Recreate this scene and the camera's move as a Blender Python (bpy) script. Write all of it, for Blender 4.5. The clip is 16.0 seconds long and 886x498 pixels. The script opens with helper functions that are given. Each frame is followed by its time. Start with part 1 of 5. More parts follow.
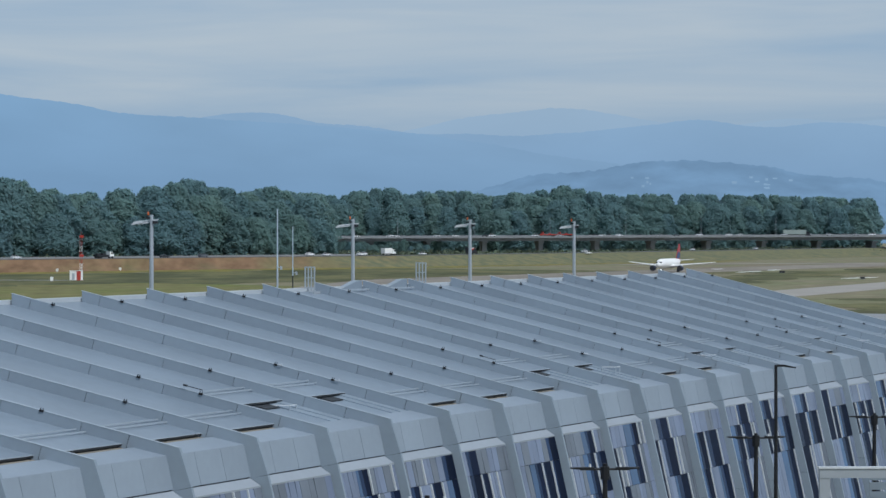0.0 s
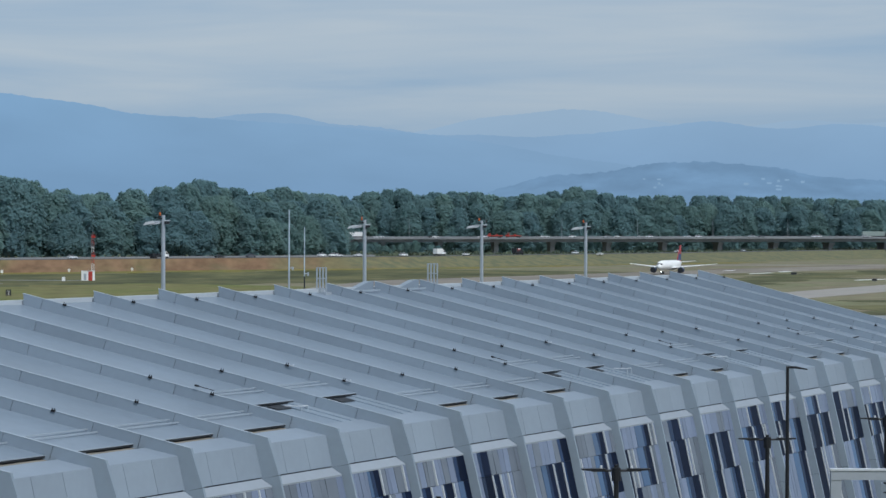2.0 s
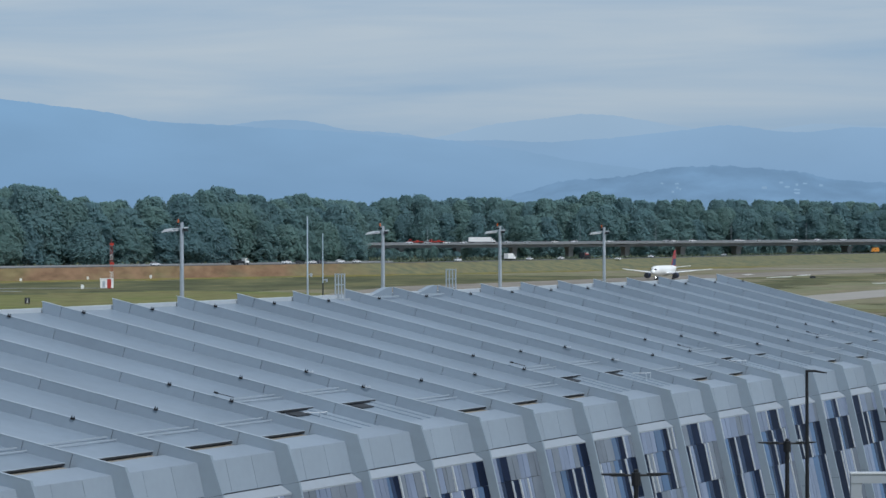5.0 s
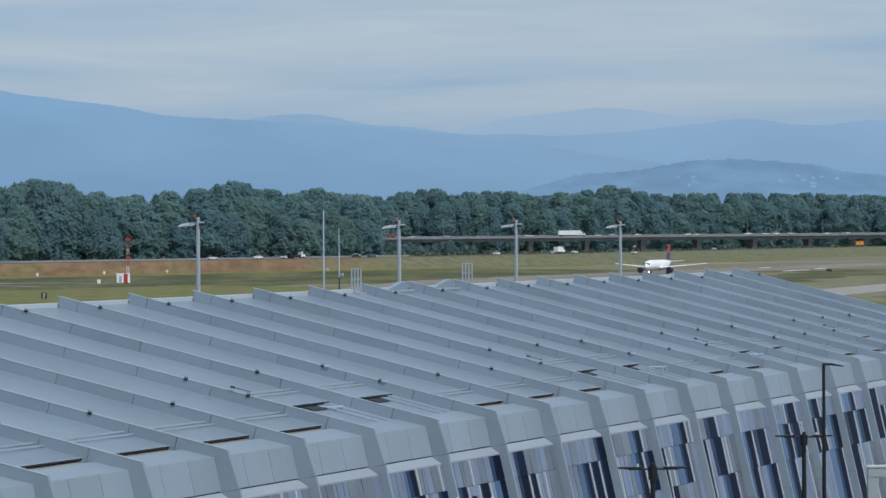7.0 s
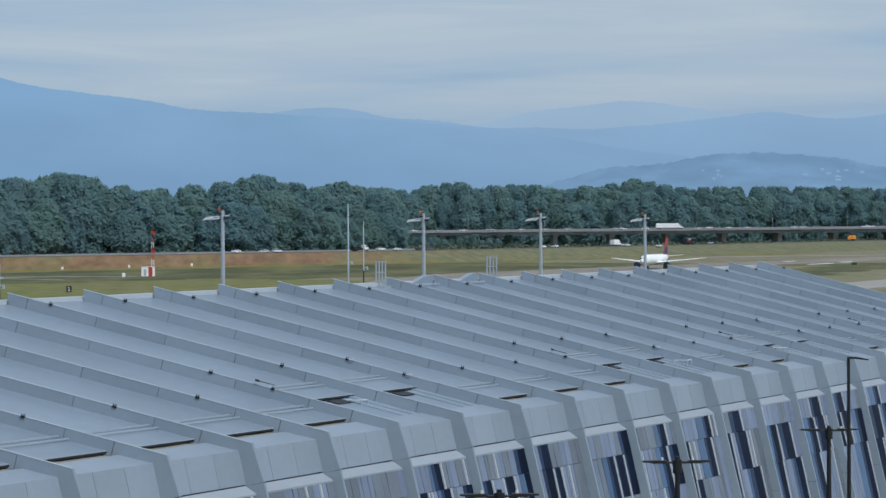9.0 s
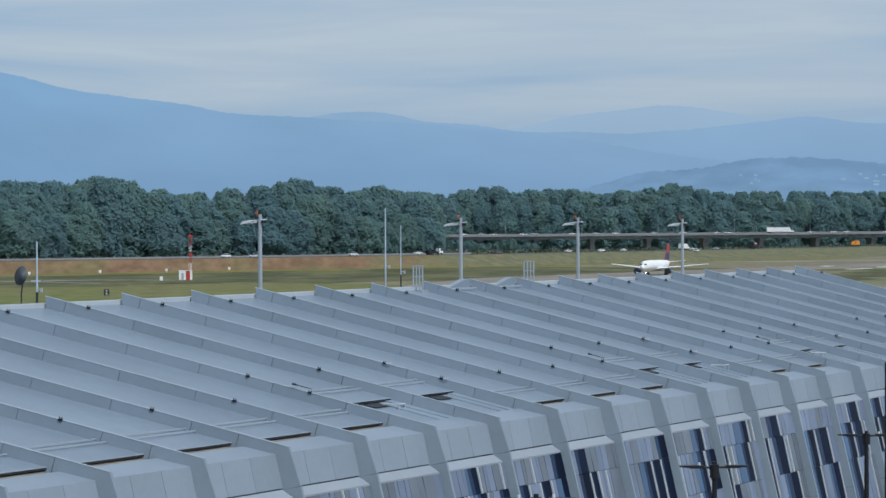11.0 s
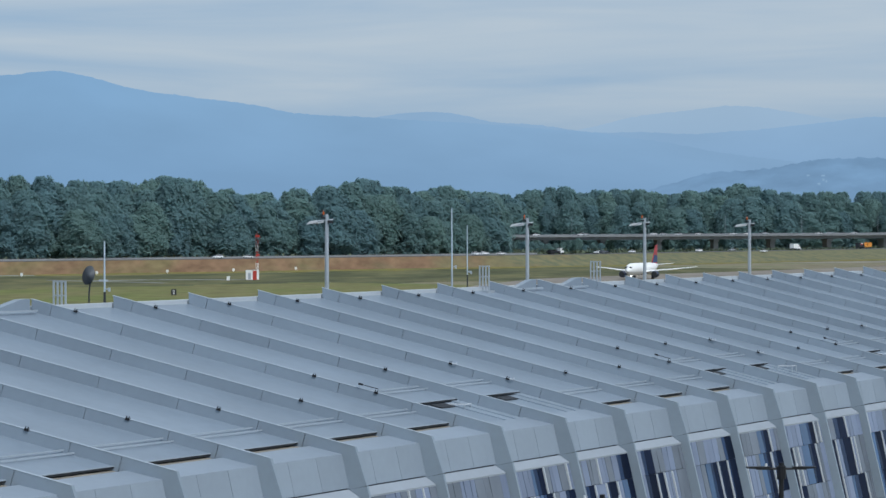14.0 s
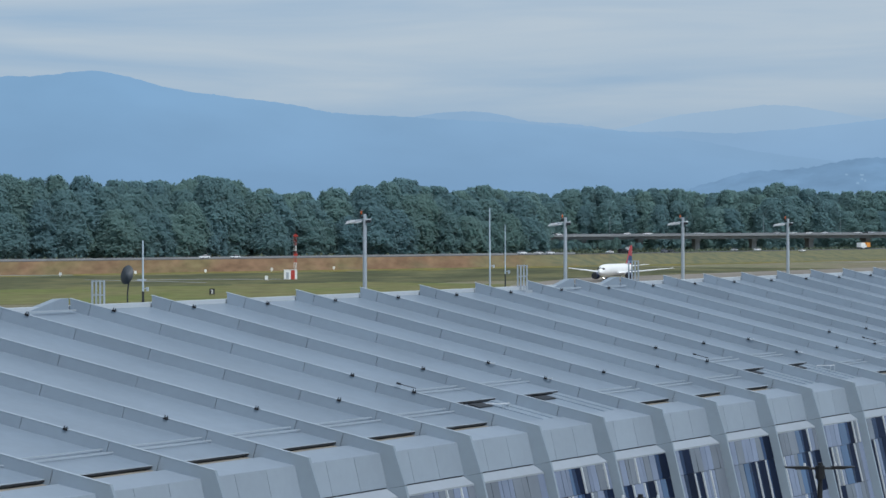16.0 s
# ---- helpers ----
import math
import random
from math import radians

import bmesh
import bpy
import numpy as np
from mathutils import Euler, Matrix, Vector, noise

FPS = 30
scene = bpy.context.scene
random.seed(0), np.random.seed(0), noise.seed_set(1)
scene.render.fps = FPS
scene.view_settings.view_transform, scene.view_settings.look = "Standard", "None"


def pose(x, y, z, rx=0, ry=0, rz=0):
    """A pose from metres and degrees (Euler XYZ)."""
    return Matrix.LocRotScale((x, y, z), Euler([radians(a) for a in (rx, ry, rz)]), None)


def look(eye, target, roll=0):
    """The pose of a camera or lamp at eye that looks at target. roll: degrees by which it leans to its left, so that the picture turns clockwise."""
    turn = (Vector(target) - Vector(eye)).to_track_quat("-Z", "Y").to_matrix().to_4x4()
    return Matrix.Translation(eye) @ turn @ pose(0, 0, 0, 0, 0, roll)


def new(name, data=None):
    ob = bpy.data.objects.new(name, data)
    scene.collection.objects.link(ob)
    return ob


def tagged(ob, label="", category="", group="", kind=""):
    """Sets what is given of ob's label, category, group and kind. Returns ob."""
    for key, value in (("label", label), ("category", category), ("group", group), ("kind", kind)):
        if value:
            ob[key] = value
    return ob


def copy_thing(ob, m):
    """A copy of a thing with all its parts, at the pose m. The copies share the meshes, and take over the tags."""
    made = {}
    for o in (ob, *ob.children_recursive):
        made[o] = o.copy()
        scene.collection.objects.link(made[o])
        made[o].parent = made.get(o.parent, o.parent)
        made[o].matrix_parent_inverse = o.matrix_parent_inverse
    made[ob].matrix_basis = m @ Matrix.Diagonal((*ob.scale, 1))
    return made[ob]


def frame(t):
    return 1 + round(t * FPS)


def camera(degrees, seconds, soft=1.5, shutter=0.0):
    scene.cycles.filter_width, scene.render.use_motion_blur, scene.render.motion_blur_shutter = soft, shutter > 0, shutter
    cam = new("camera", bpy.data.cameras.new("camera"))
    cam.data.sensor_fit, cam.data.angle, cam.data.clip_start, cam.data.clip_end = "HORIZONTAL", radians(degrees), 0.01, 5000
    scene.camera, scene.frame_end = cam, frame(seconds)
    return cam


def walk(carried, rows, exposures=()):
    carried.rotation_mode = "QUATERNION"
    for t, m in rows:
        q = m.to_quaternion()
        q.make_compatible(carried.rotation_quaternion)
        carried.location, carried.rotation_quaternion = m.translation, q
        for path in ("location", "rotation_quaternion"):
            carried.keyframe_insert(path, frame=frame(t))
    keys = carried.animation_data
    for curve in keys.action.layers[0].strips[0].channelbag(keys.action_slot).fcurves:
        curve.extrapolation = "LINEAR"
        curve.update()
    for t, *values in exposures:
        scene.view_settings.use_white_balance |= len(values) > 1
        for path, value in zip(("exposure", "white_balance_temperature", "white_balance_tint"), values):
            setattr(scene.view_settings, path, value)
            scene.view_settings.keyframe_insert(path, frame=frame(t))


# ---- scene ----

# ======== camera: stands on a deck and pans slowly to its left ========
cam = camera(17.82, 16.0)
EYE = 18.0
TURNS = [
    (0.0, 0.000, -0.407, 0.000), (0.5, 0.064, -0.436, -0.095), (1.0, 0.128, -0.430, -0.054),
    (1.5, 0.195, -0.408, -0.079), (2.0, 0.237, -0.388, -0.109), (2.5, 0.306, -0.331, -0.070),
    (3.0, 0.436, -0.307, 0.009), (3.5, 0.484, -0.251, 0.107), (6.0, 0.755, -0.356, 0.356),
    (6.5, 0.889, -0.421, 0.389), (7.0, 0.934, -0.393, 0.357), (7.5, 1.059, -0.386, 0.397),
    (8.0, 1.188, -0.436, 0.398), (8.5, 1.301, -0.533, 0.363), (11.0, 2.185, -0.434, 0.260),
    (11.5, 2.412, -0.486, 0.136), (12.0, 2.579, -0.549, 0.176), (12.5, 2.782, -0.583, 0.206),
    (13.0, 2.985, -0.592, 0.214), (13.5, 3.239, -0.533, 0.189), (14.0, 3.533, -0.424, 0.184),
    (14.5, 3.746, -0.358, 0.165), (15.0, 3.935, -0.315, 0.139), (15.5, 4.162, -0.349, 0.194),
    (16.0, 4.302, -0.432, 0.209),
]
walk(cam, [(t, pose(0, 0, EYE, 90 + pitch, roll, yaw)) for t, yaw, pitch, roll in TURNS],
     [(0.0, 0.0, 5740, 9), (8.0, 0.06, 5740, 9), (16.0, 0.10, 5740, 9)])

# ======== sky and sun ========
SUN_DIR = Vector((0.55, -0.57, 0.95)).normalized()     # towards the sun
world = bpy.data.worlds.new("world")
scene.world = world
world.use_nodes = True
wn, wl = world.node_tree.nodes, world.node_tree.links
wn.clear()


def wnode(kind, **values):
    n = wn.new(kind)
    for key, value in values.items():
        n.inputs[key].default_value = value
    return n


w_out = wn.new("ShaderNodeOutputWorld")
w_sky = wn.new("ShaderNodeTexSky")
w_sky.sky_type, w_sky.sun_disc = "NISHITA", False
w_sky.sun_elevation = math.asin(SUN_DIR.z)
w_sky.sun_rotation = math.atan2(SUN_DIR.x, SUN_DIR.y)
w_bg_sky = wnode("ShaderNodeBackground", Strength=0.08)
wl.new(w_sky.outputs[0], w_bg_sky.inputs[0])
w_tc = wn.new("ShaderNodeTexCoord")
w_sep = wn.new("ShaderNodeSeparateXYZ")
wl.new(w_tc.outputs["Generated"], w_sep.inputs[0])
# layered cloud streaks, stretched along the horizon
w_map = wn.new("ShaderNodeMapping")
w_map.inputs["Scale"].default_value = (5.0, 5.0, 62.0)
w_map.inputs["Location"].default_value = (0.3, 0.0, 0.4)
wl.new(w_tc.outputs["Generated"], w_map.inputs[0])
w_noise = wnode("ShaderNodeTexNoise", Scale=1.0, Detail=5.0, Roughness=0.52, Distortion=0.4)
wl.new(w_map.outputs[0], w_noise.inputs["Vector"])
w_height = wn.new("ShaderNodeMapRange")
w_height.inputs["From Min"].default_value = 0.028
w_height.inputs["From Max"].default_value = 0.085
wl.new(w_sep.outputs["Z"], w_height.inputs[0])
w_add = wn.new("ShaderNodeMath")
w_add.operation = "MULTIPLY_ADD"
wl.new(w_noise.outputs[0], w_add.inputs[0])
w_add.inputs[1].default_value = 1.5
w_sub = wn.new("ShaderNodeMath")
w_sub.operation = "MULTIPLY_ADD"
wl.new(w_height.outputs[0], w_sub.inputs[0])
w_sub.inputs[1].default_value, w_sub.inputs[2].default_value = 0.42, -0.62
wl.new(w_sub.outputs[0], w_add.inputs[2])
w_ramp = wn.new("ShaderNodeValToRGB")
w_ramp.color_ramp.elements[0].position, w_ramp.color_ramp.elements[0].color = 0.10, (0.345, 0.46, 0.575, 1)
w_ramp.color_ramp.elements[1].position, w_ramp.color_ramp.elements[1].color = 0.80, (0.60, 0.625, 0.62, 1)
wl.new(w_add.outputs[0], w_ramp.inputs[0])
w_bg_cloud = wnode("ShaderNodeBackground", Strength=0.88)
wl.new(w_ramp.outputs[0], w_bg_cloud.inputs[0])
w_mix = wnode("ShaderNodeMixShader", Fac=0.86)
wl.new(w_bg_sky.outputs[0], w_mix.inputs[1])
wl.new(w_bg_cloud.outputs[0], w_mix.inputs[2])
wl.new(w_mix.outputs[0], w_out.inputs[0])

sun = new("sun", bpy.data.lights.new("sun", "SUN"))
sun.data.energy, sun.data.angle, sun.data.color = 2.5, radians(5.0), (1.0, 0.95, 0.88)
sun.matrix_world = look(SUN_DIR * 300, (0, 0, 0))


# ======== materials ========
def material(name, colour, rough=0.6, metal=0.0, grain=0.0, grain_scale=4.0, stain=0.0, stain_scale=0.3,
             bump=0.0, random_value=0.0, spec=0.5, island=False, second=None, glow=0.0, swath=None):
    """A node material: base colour, fine grain, large stains, bump and a random shade for each piece."""
    m = bpy.data.materials.new(name)
    m.use_nodes = True
    nt = m.node_tree
    p = nt.nodes["Principled BSDF"]
    p.inputs["Roughness"].default_value, p.inputs["Metallic"].default_value = rough, metal
    p.inputs["Specular IOR Level"].default_value = spec
    tc = nt.nodes.new("ShaderNodeTexCoord")
    last = nt.nodes.new("ShaderNodeRGB")
    last.outputs[0].default_value = (*colour, 1)
    last = last.outputs[0]

    def noise_tex(scale, detail=4):
        n = nt.nodes.new("ShaderNodeTexNoise")
        n.inputs["Scale"].default_value, n.inputs["Detail"].default_value = scale, detail
        if swath is None:
            nt.links.new(tc.outputs["Object"], n.inputs["Vector"])
        else:                   # drawn out along the mower's or the field's run
            mp = nt.nodes.new("ShaderNodeMapping")
            mp.inputs["Rotation"].default_value = (0, 0, radians(swath))
            mp.inputs["Scale"].default_value = (1.0, 0.42, 1.0)
            nt.links.new(tc.outputs["Object"], mp.inputs[0])
            nt.links.new(mp.outputs[0], n.inputs["Vector"])
        return n

    if second is not None:
        n = noise_tex(stain_scale, 5)
        r = nt.nodes.new("ShaderNodeValToRGB")
        r.color_ramp.elements[0].position, r.color_ramp.elements[1].position = 0.40, 0.62
        nt.links.new(n.outputs[0], r.inputs[0])
        mx = nt.nodes.new("ShaderNodeMix")
        mx.data_type = "RGBA"
        nt.links.new(r.outputs[0], mx.inputs[0])
        nt.links.new(last, mx.inputs[6])
        mx.inputs[7].default_value = (*second, 1)
        last = mx.outputs[2]
    for amount, scale in ((grain, grain_scale), (stain, stain_scale)):
        if amount:
            n = noise_tex(scale)
            r = nt.nodes.new("ShaderNodeMapRange")
            r.inputs["From Min"].default_value, r.inputs["From Max"].default_value = 0.25, 0.75
            r.inputs["To Min"].default_value, r.inputs["To Max"].default_value = 1 - amount, 1 + amount
            nt.links.new(n.outputs[0], r.inputs[0])
            mu = nt.nodes.new("ShaderNodeVectorMath")
            mu.operation = "SCALE"
            nt.links.new(last, mu.inputs[0])
            nt.links.new(r.outputs[0], mu.inputs["Scale"])
            last = mu.outputs[0]
    if random_value:
        if island:
            src = nt.nodes.new("ShaderNodeNewGeometry").outputs["Random Per Island"]
        else:
            src = nt.nodes.new("ShaderNodeObjectInfo").outputs["Random"]
        r = nt.nodes.new("ShaderNodeMapRange")
        r.inputs["To Min"].default_value, r.inputs["To Max"].default_value = 1 - random_value, 1 + random_value
        nt.links.new(src, r.inputs[0])
        mu = nt.nodes.new("ShaderNodeVectorMath")
        mu.operation = "SCALE"
        nt.links.new(last, mu.inputs[0])
        nt.links.new(r.outputs[0], mu.inputs["Scale"])
        last = mu.outputs[0]
    nt.links.new(last, p.inputs["Base Color"])
    if glow:
        nt.links.new(last, p.inputs["Emission Color"])
        p.inputs["Emission Strength"].default_value = glow
    if bump:
        n = noise_tex(grain_scale, 3)
        b = nt.nodes.new("ShaderNodeBump")
        b.inputs["Strength"].default_value, b.inputs["Distance"].default_value = bump, 0.02
        nt.links.new(n.outputs[0], b.inputs["Height"])
        nt.links.new(b.outputs[0], p.inputs["Normal"])
    return m


M_ROOF = material("roof_membrane", (0.192, 0.236, 0.287), 0.33, 0.0, 0.06, 2.2, 0.12, 0.16, 0.05, 0.0, 0.6)
M_FIN = material("fin_cladding", (0.258, 0.310, 0.366), 0.42, 0.15, 0.03, 3.0, 0.06, 0.25, 0.05, 0.05)
M_CAP = material("fin_coping", (0.37, 0.42, 0.47), 0.42, 0.2, 0.04, 3.0, 0.05, 0.4, 0.03)
M_RAIL = material("rail_paint", (0.66, 0.68, 0.70), 0.4, 0.2, 0.03, 3)
M_FASCIA = material("fascia_panel", (0.262, 0.310, 0.366), 0.40, 0.1, 0.03, 3.0, 0.05, 0.3, 0.04, 0.05)
M_BROW = material("brow_panel", (0.31, 0.345, 0.385), 0.45, 0.1, 0.03, 3.0, 0.05, 0.5, 0.03, 0.03)
M_RIDGE = material("ridge_metal", (0.50, 0.54, 0.57), 0.4, 0.2, 0.04, 3, 0.06, 0.4)
M_MULLION = material("mullion_paint", (0.50, 0.53, 0.56), 0.4, 0.2, 0.03, 3)
M_JOINT = material("joint_seal", (0.06, 0.07, 0.08), 0.8, 0, 0.1, 6)
M_DARK = material("dark_metal", (0.03, 0.033, 0.038), 0.55, 0.3, 0.1, 8)
M_BLACKPOLE = material("black_paint", (0.012, 0.013, 0.016), 0.5, 0.2, 0.1, 6, 0.1, 1.0)
M_GALV = material("galvanised_steel", (0.42, 0.46, 0.50), 0.5, 0.35, 0.06, 6, 0.06, 0.8)
M_WHITE = material("white_paint", (0.84, 0.84, 0.82), 0.45, 0.0, 0.03, 3, 0.05, 0.4)
M_RED = material("red_paint", (0.42, 0.045, 0.03), 0.5, 0.0, 0.06, 3, 0.08, 0.6)
M_ORANGE = material("orange_paint", (0.70, 0.28, 0.03), 0.5, 0.0, 0.05, 3)
M_GRASS = material("dry_grass", (0.225, 0.198, 0.130), 0.95, 0, 0.20, 0.16, 0.22, 0.03, 0, 0, 0.1, second=(0.155, 0.158, 0.088), swath=22)


def leaf_material(name, colour, other, through_colour):
    """Leaves: a rough upper side whose hue varies from tree to tree, and light coming through."""
    m = material(name, colour, 0.85, 0, 0.0, 1, 0.16, 0.10, 0, 0.05, 0.1, island=True, second=None)
    nt = m.node_tree
    p = nt.nodes["Principled BSDF"]
    info = nt.nodes.new("ShaderNodeObjectInfo")
    hue = nt.nodes.new("ShaderNodeMix")
    hue.data_type = "RGBA"
    hue.inputs[6].default_value, hue.inputs[7].default_value = (*colour, 1), (*other, 1)
    nt.links.new(info.outputs["Random"], hue.inputs[0])
    for node in nt.nodes:
        if node.bl_idname == "ShaderNodeRGB":
            for link in list(node.outputs[0].links):
                nt.links.new(hue.outputs[2], link.to_socket)
    tr = nt.nodes.new("ShaderNodeBsdfTranslucent")
    tr.inputs[0].default_value = (*through_colour, 1)
    mx = nt.nodes.new("ShaderNodeMixShader")
    mx.inputs[0].default_value = 0.55
    nt.links.new(p.outputs[0], mx.inputs[1])
    nt.links.new(tr.outputs[0], mx.inputs[2])
    nt.links.new(mx.outputs[0], nt.nodes["Material Output"].inputs[0])
    return m


# leaf colours paled and blued: the haze of distance is painted into them
M_TREE = leaf_material("hazed_foliage", (0.165, 0.268, 0.298), (0.200, 0.302, 0.272), (0.25, 0.37, 0.36))
M_BARK = material("bark", (0.10, 0.085, 0.065), 0.9, 0, 0.2, 2.0)
M_CONCRETE = material("concrete", (0.25, 0.26, 0.27), 0.9, 0, 0.08, 1.0, 0.12, 0.06)
M_ASPHALT = material("asphalt", (0.075, 0.078, 0.082), 0.9, 0, 0.12, 0.8, 0.15, 0.03)
M_RUNWAY = material("runway_concrete", (0.29, 0.27, 0.24), 0.9, 0, 0.06, 0.5, 0.12, 0.015)


# ======== mesh tools ========
def part(name, bm, mat, parent=None, label="", smooth=False):
    """One mesh object from a bmesh, under its thing or part."""
    me = bpy.data.meshes.new(name)
    bmesh.ops.recalc_face_normals(bm, faces=bm.faces)
    bm.to_mesh(me)
    bm.free()
    me.materials.append(mat)
    if smooth:
        for poly in me.polygons:
            poly.use_smooth = True
    ob = new(name, me)
    if parent is not None:
        ob.parent = parent
    if label:
        ob["label"] = label
    return ob


def box(bm, x0, x1, y0, y1, z0, z1, m=None):
    vs = [bm.verts.new(Vector(c) if m is None else m @ Vector(c)) for c in
          ((x0, y0, z0), (x1, y0, z0), (x1, y1, z0), (x0, y1, z0), (x0, y0, z1), (x1, y0, z1), (x1, y1, z1), (x0, y1, z1))]
    for f in ((0, 3, 2, 1), (4, 5, 6, 7), (0, 1, 5, 4), (1, 2, 6, 5), (2, 3, 7, 6), (3, 0, 4, 7)):
        bm.faces.new([vs[i] for i in f])
    return vs


def prism(bm, outline, depth, m=None):
    """Extrudes a closed outline of 3D points along the vector depth."""
    a = [bm.verts.new(Vector(p) if m is None else m @ Vector(p)) for p in outline]
    b = [bm.verts.new((Vector(p) + Vector(depth)) if m is None else m @ (Vector(p) + Vector(depth))) for p in outline]
    n = len(a)
    bm.faces.new(a)
    bm.faces.new(list(reversed(b)))
    for i in range(n):
        bm.faces.new((a[i], b[i], b[(i + 1) % n], a[(i + 1) % n]))


def tube(bm, p, q, r0, r1=None, sides=8):
    """A tapered round bar from p to q."""
    p, q = Vector(p), Vector(q)
    r1 = r0 if r1 is None else r1
    turn = (q - p).to_track_quat("Z", "Y").to_matrix()
    ra = [bm.verts.new(p + turn @ Vector((r0 * math.cos(2 * math.pi * i / sides), r0 * math.sin(2 * math.pi * i / sides), 0))) for i in range(sides)]
    rb = [bm.verts.new(q + turn @ Vector((r1 * math.cos(2 * math.pi * i / sides), r1 * math.sin(2 * math.pi * i / sides), 0))) for i in range(sides)]
    bm.faces.new(list(reversed(ra)))
    bm.faces.new(rb)
    for i in range(sides):
        bm.faces.new((ra[i], ra[(i + 1) % sides], rb[(i + 1) % sides], rb[i]))


def loft(bm, rings, close=True):
    """Joins rings of equal count into a skin, with caps."""
    rows = [[bm.verts.new(p) for p in ring] for ring in rings]
    n = len(rows[0])
    for a, b in zip(rows, rows[1:]):
        for i in range(n):
            bm.faces.new((a[i], a[(i + 1) % n], b[(i + 1) % n], b[i]))
    if close:
        bm.faces.new(list(reversed(rows[0])))
        bm.faces.new(rows[-1])


def thing(name, label, category, m=None, group="", kind=""):
    ob = new(name)
    if m is not None:
        ob.matrix_basis = m
    return tagged(ob, label, category, group, kind)


# ======== ground, field strips, road ========
def strip(name, line, width, z, mat, thick=0.25, label="", category="", ragged=0.0):
    """A flat band along a line of plan points; ragged: how far its edges wander."""
    bm = bmesh.new()
    if ragged:
        fine = []
        for (x0, y0), (x1, y1) in zip(line, line[1:]):
            n = max(1, int(math.hypot(x1 - x0, y1 - y0) / 9))
            fine += [(x0 + (x1 - x0) * i / n, y0 + (y1 - y0) * i / n) for i in range(n)]
        line = fine + [line[-1]]
    pts = [Vector((x, y, 0)) for x, y in line]
    rings = []
    for i, p in enumerate(pts):
        d = (pts[min(i + 1, len(pts) - 1)] - pts[max(i - 1, 0)]).normalized()
        s = Vector((-d.y, d.x, 0)) * width / 2
        zz = z if not isinstance(z, list) else z[i]
        up = Vector((0, 0, zz))
        wa = 1 + ragged / width * 2 * noise.fractal(Vector((p.x * 0.03, p.y * 0.03, 1.0 + width)), 1.0, 2.0, 4)
        wb = 1 + ragged / width * 2 * noise.fractal(Vector((p.x * 0.03, p.y * 0.03, 9.0 + width)), 1.0, 2.0, 4)
        rings.append([p - s * wa + up, p + s * wb + up, p + s * wb + up - Vector((0, 0, thick)), p - s * wa + up - Vector((0, 0, thick))])
    loft(bm, rings)
    return tagged(part(name, bm, mat), label, category, kind="structure")



def outline_ground():
    bm = bmesh.new()
    nx, ny = 40, 40
    grid = [[bm.verts.new((-2600 + 5200 * i / nx, -400 + 5200 * j / ny, 0)) for i in range(nx + 1)] for j in range(ny + 1)]
    for j in range(ny):
        for i in range(nx):
            bm.faces.new((grid[j][i], grid[j][i + 1], grid[j + 1][i + 1], grid[j + 1][i]))
    tagged(part("ground", bm, M_GRASS), "flat airfield grass, dry in patches", "ground", kind="structure")


outline_ground()
ROAD = [(-489, 926), (-310, 1058), (-187, 1180), (-25, 1363), (114, 1598), (243, 1842), (526, 2350)]
ROAD_Z = 5.2


def along(line, s):
    """The point at length s on a plan line, and its direction."""
    for (x0, y0), (x1, y1) in zip(line, line[1:]):
        d = math.hypot(x1 - x0, y1 - y0)
        if s <= d or (x1, y1) == line[-1]:
            return Vector((x0 + (x1 - x0) * s / d, y0 + (y1 - y0) * s / d, 0)), Vector(((x1 - x0) / d, (y1 - y0) / d, 0))
        s -= d


M_LEVEE = material("dry_bank_grass", (0.215, 0.135, 0.080), 0.95, 0, 0.28, 0.25, 0.25, 0.05, 0, 0, 0.1, second=(0.150, 0.120, 0.060), swath=-40)
M_YELLOW = material("yellow_weeds", (0.235, 0.195, 0.055), 0.95, 0, 0.40, 0.20, 0.30, 0.05, 0, 0, 0.1, second=(0.110, 0.115, 0.040), swath=-35)
M_TAN = material("bare_ground", (0.225, 0.188, 0.138), 0.95, 0, 0.25, 0.2, 0.25, 0.03, 0, 0, 0.1, second=(0.175, 0.155, 0.100), swath=20)
M_OLIVE = material("olive_grass", (0.088, 0.094, 0.048), 0.95, 0, 0.30, 0.16, 0.30, 0.03, 0, 0, 0.1, second=(0.120, 0.115, 0.055), swath=-20)
M_GREEN = material("mown_grass", (0.185, 0.172, 0.075), 0.95, 0, 0.25, 0.16, 0.25, 0.03, 0, 0, 0.1, second=(0.125, 0.140, 0.045), swath=-15)


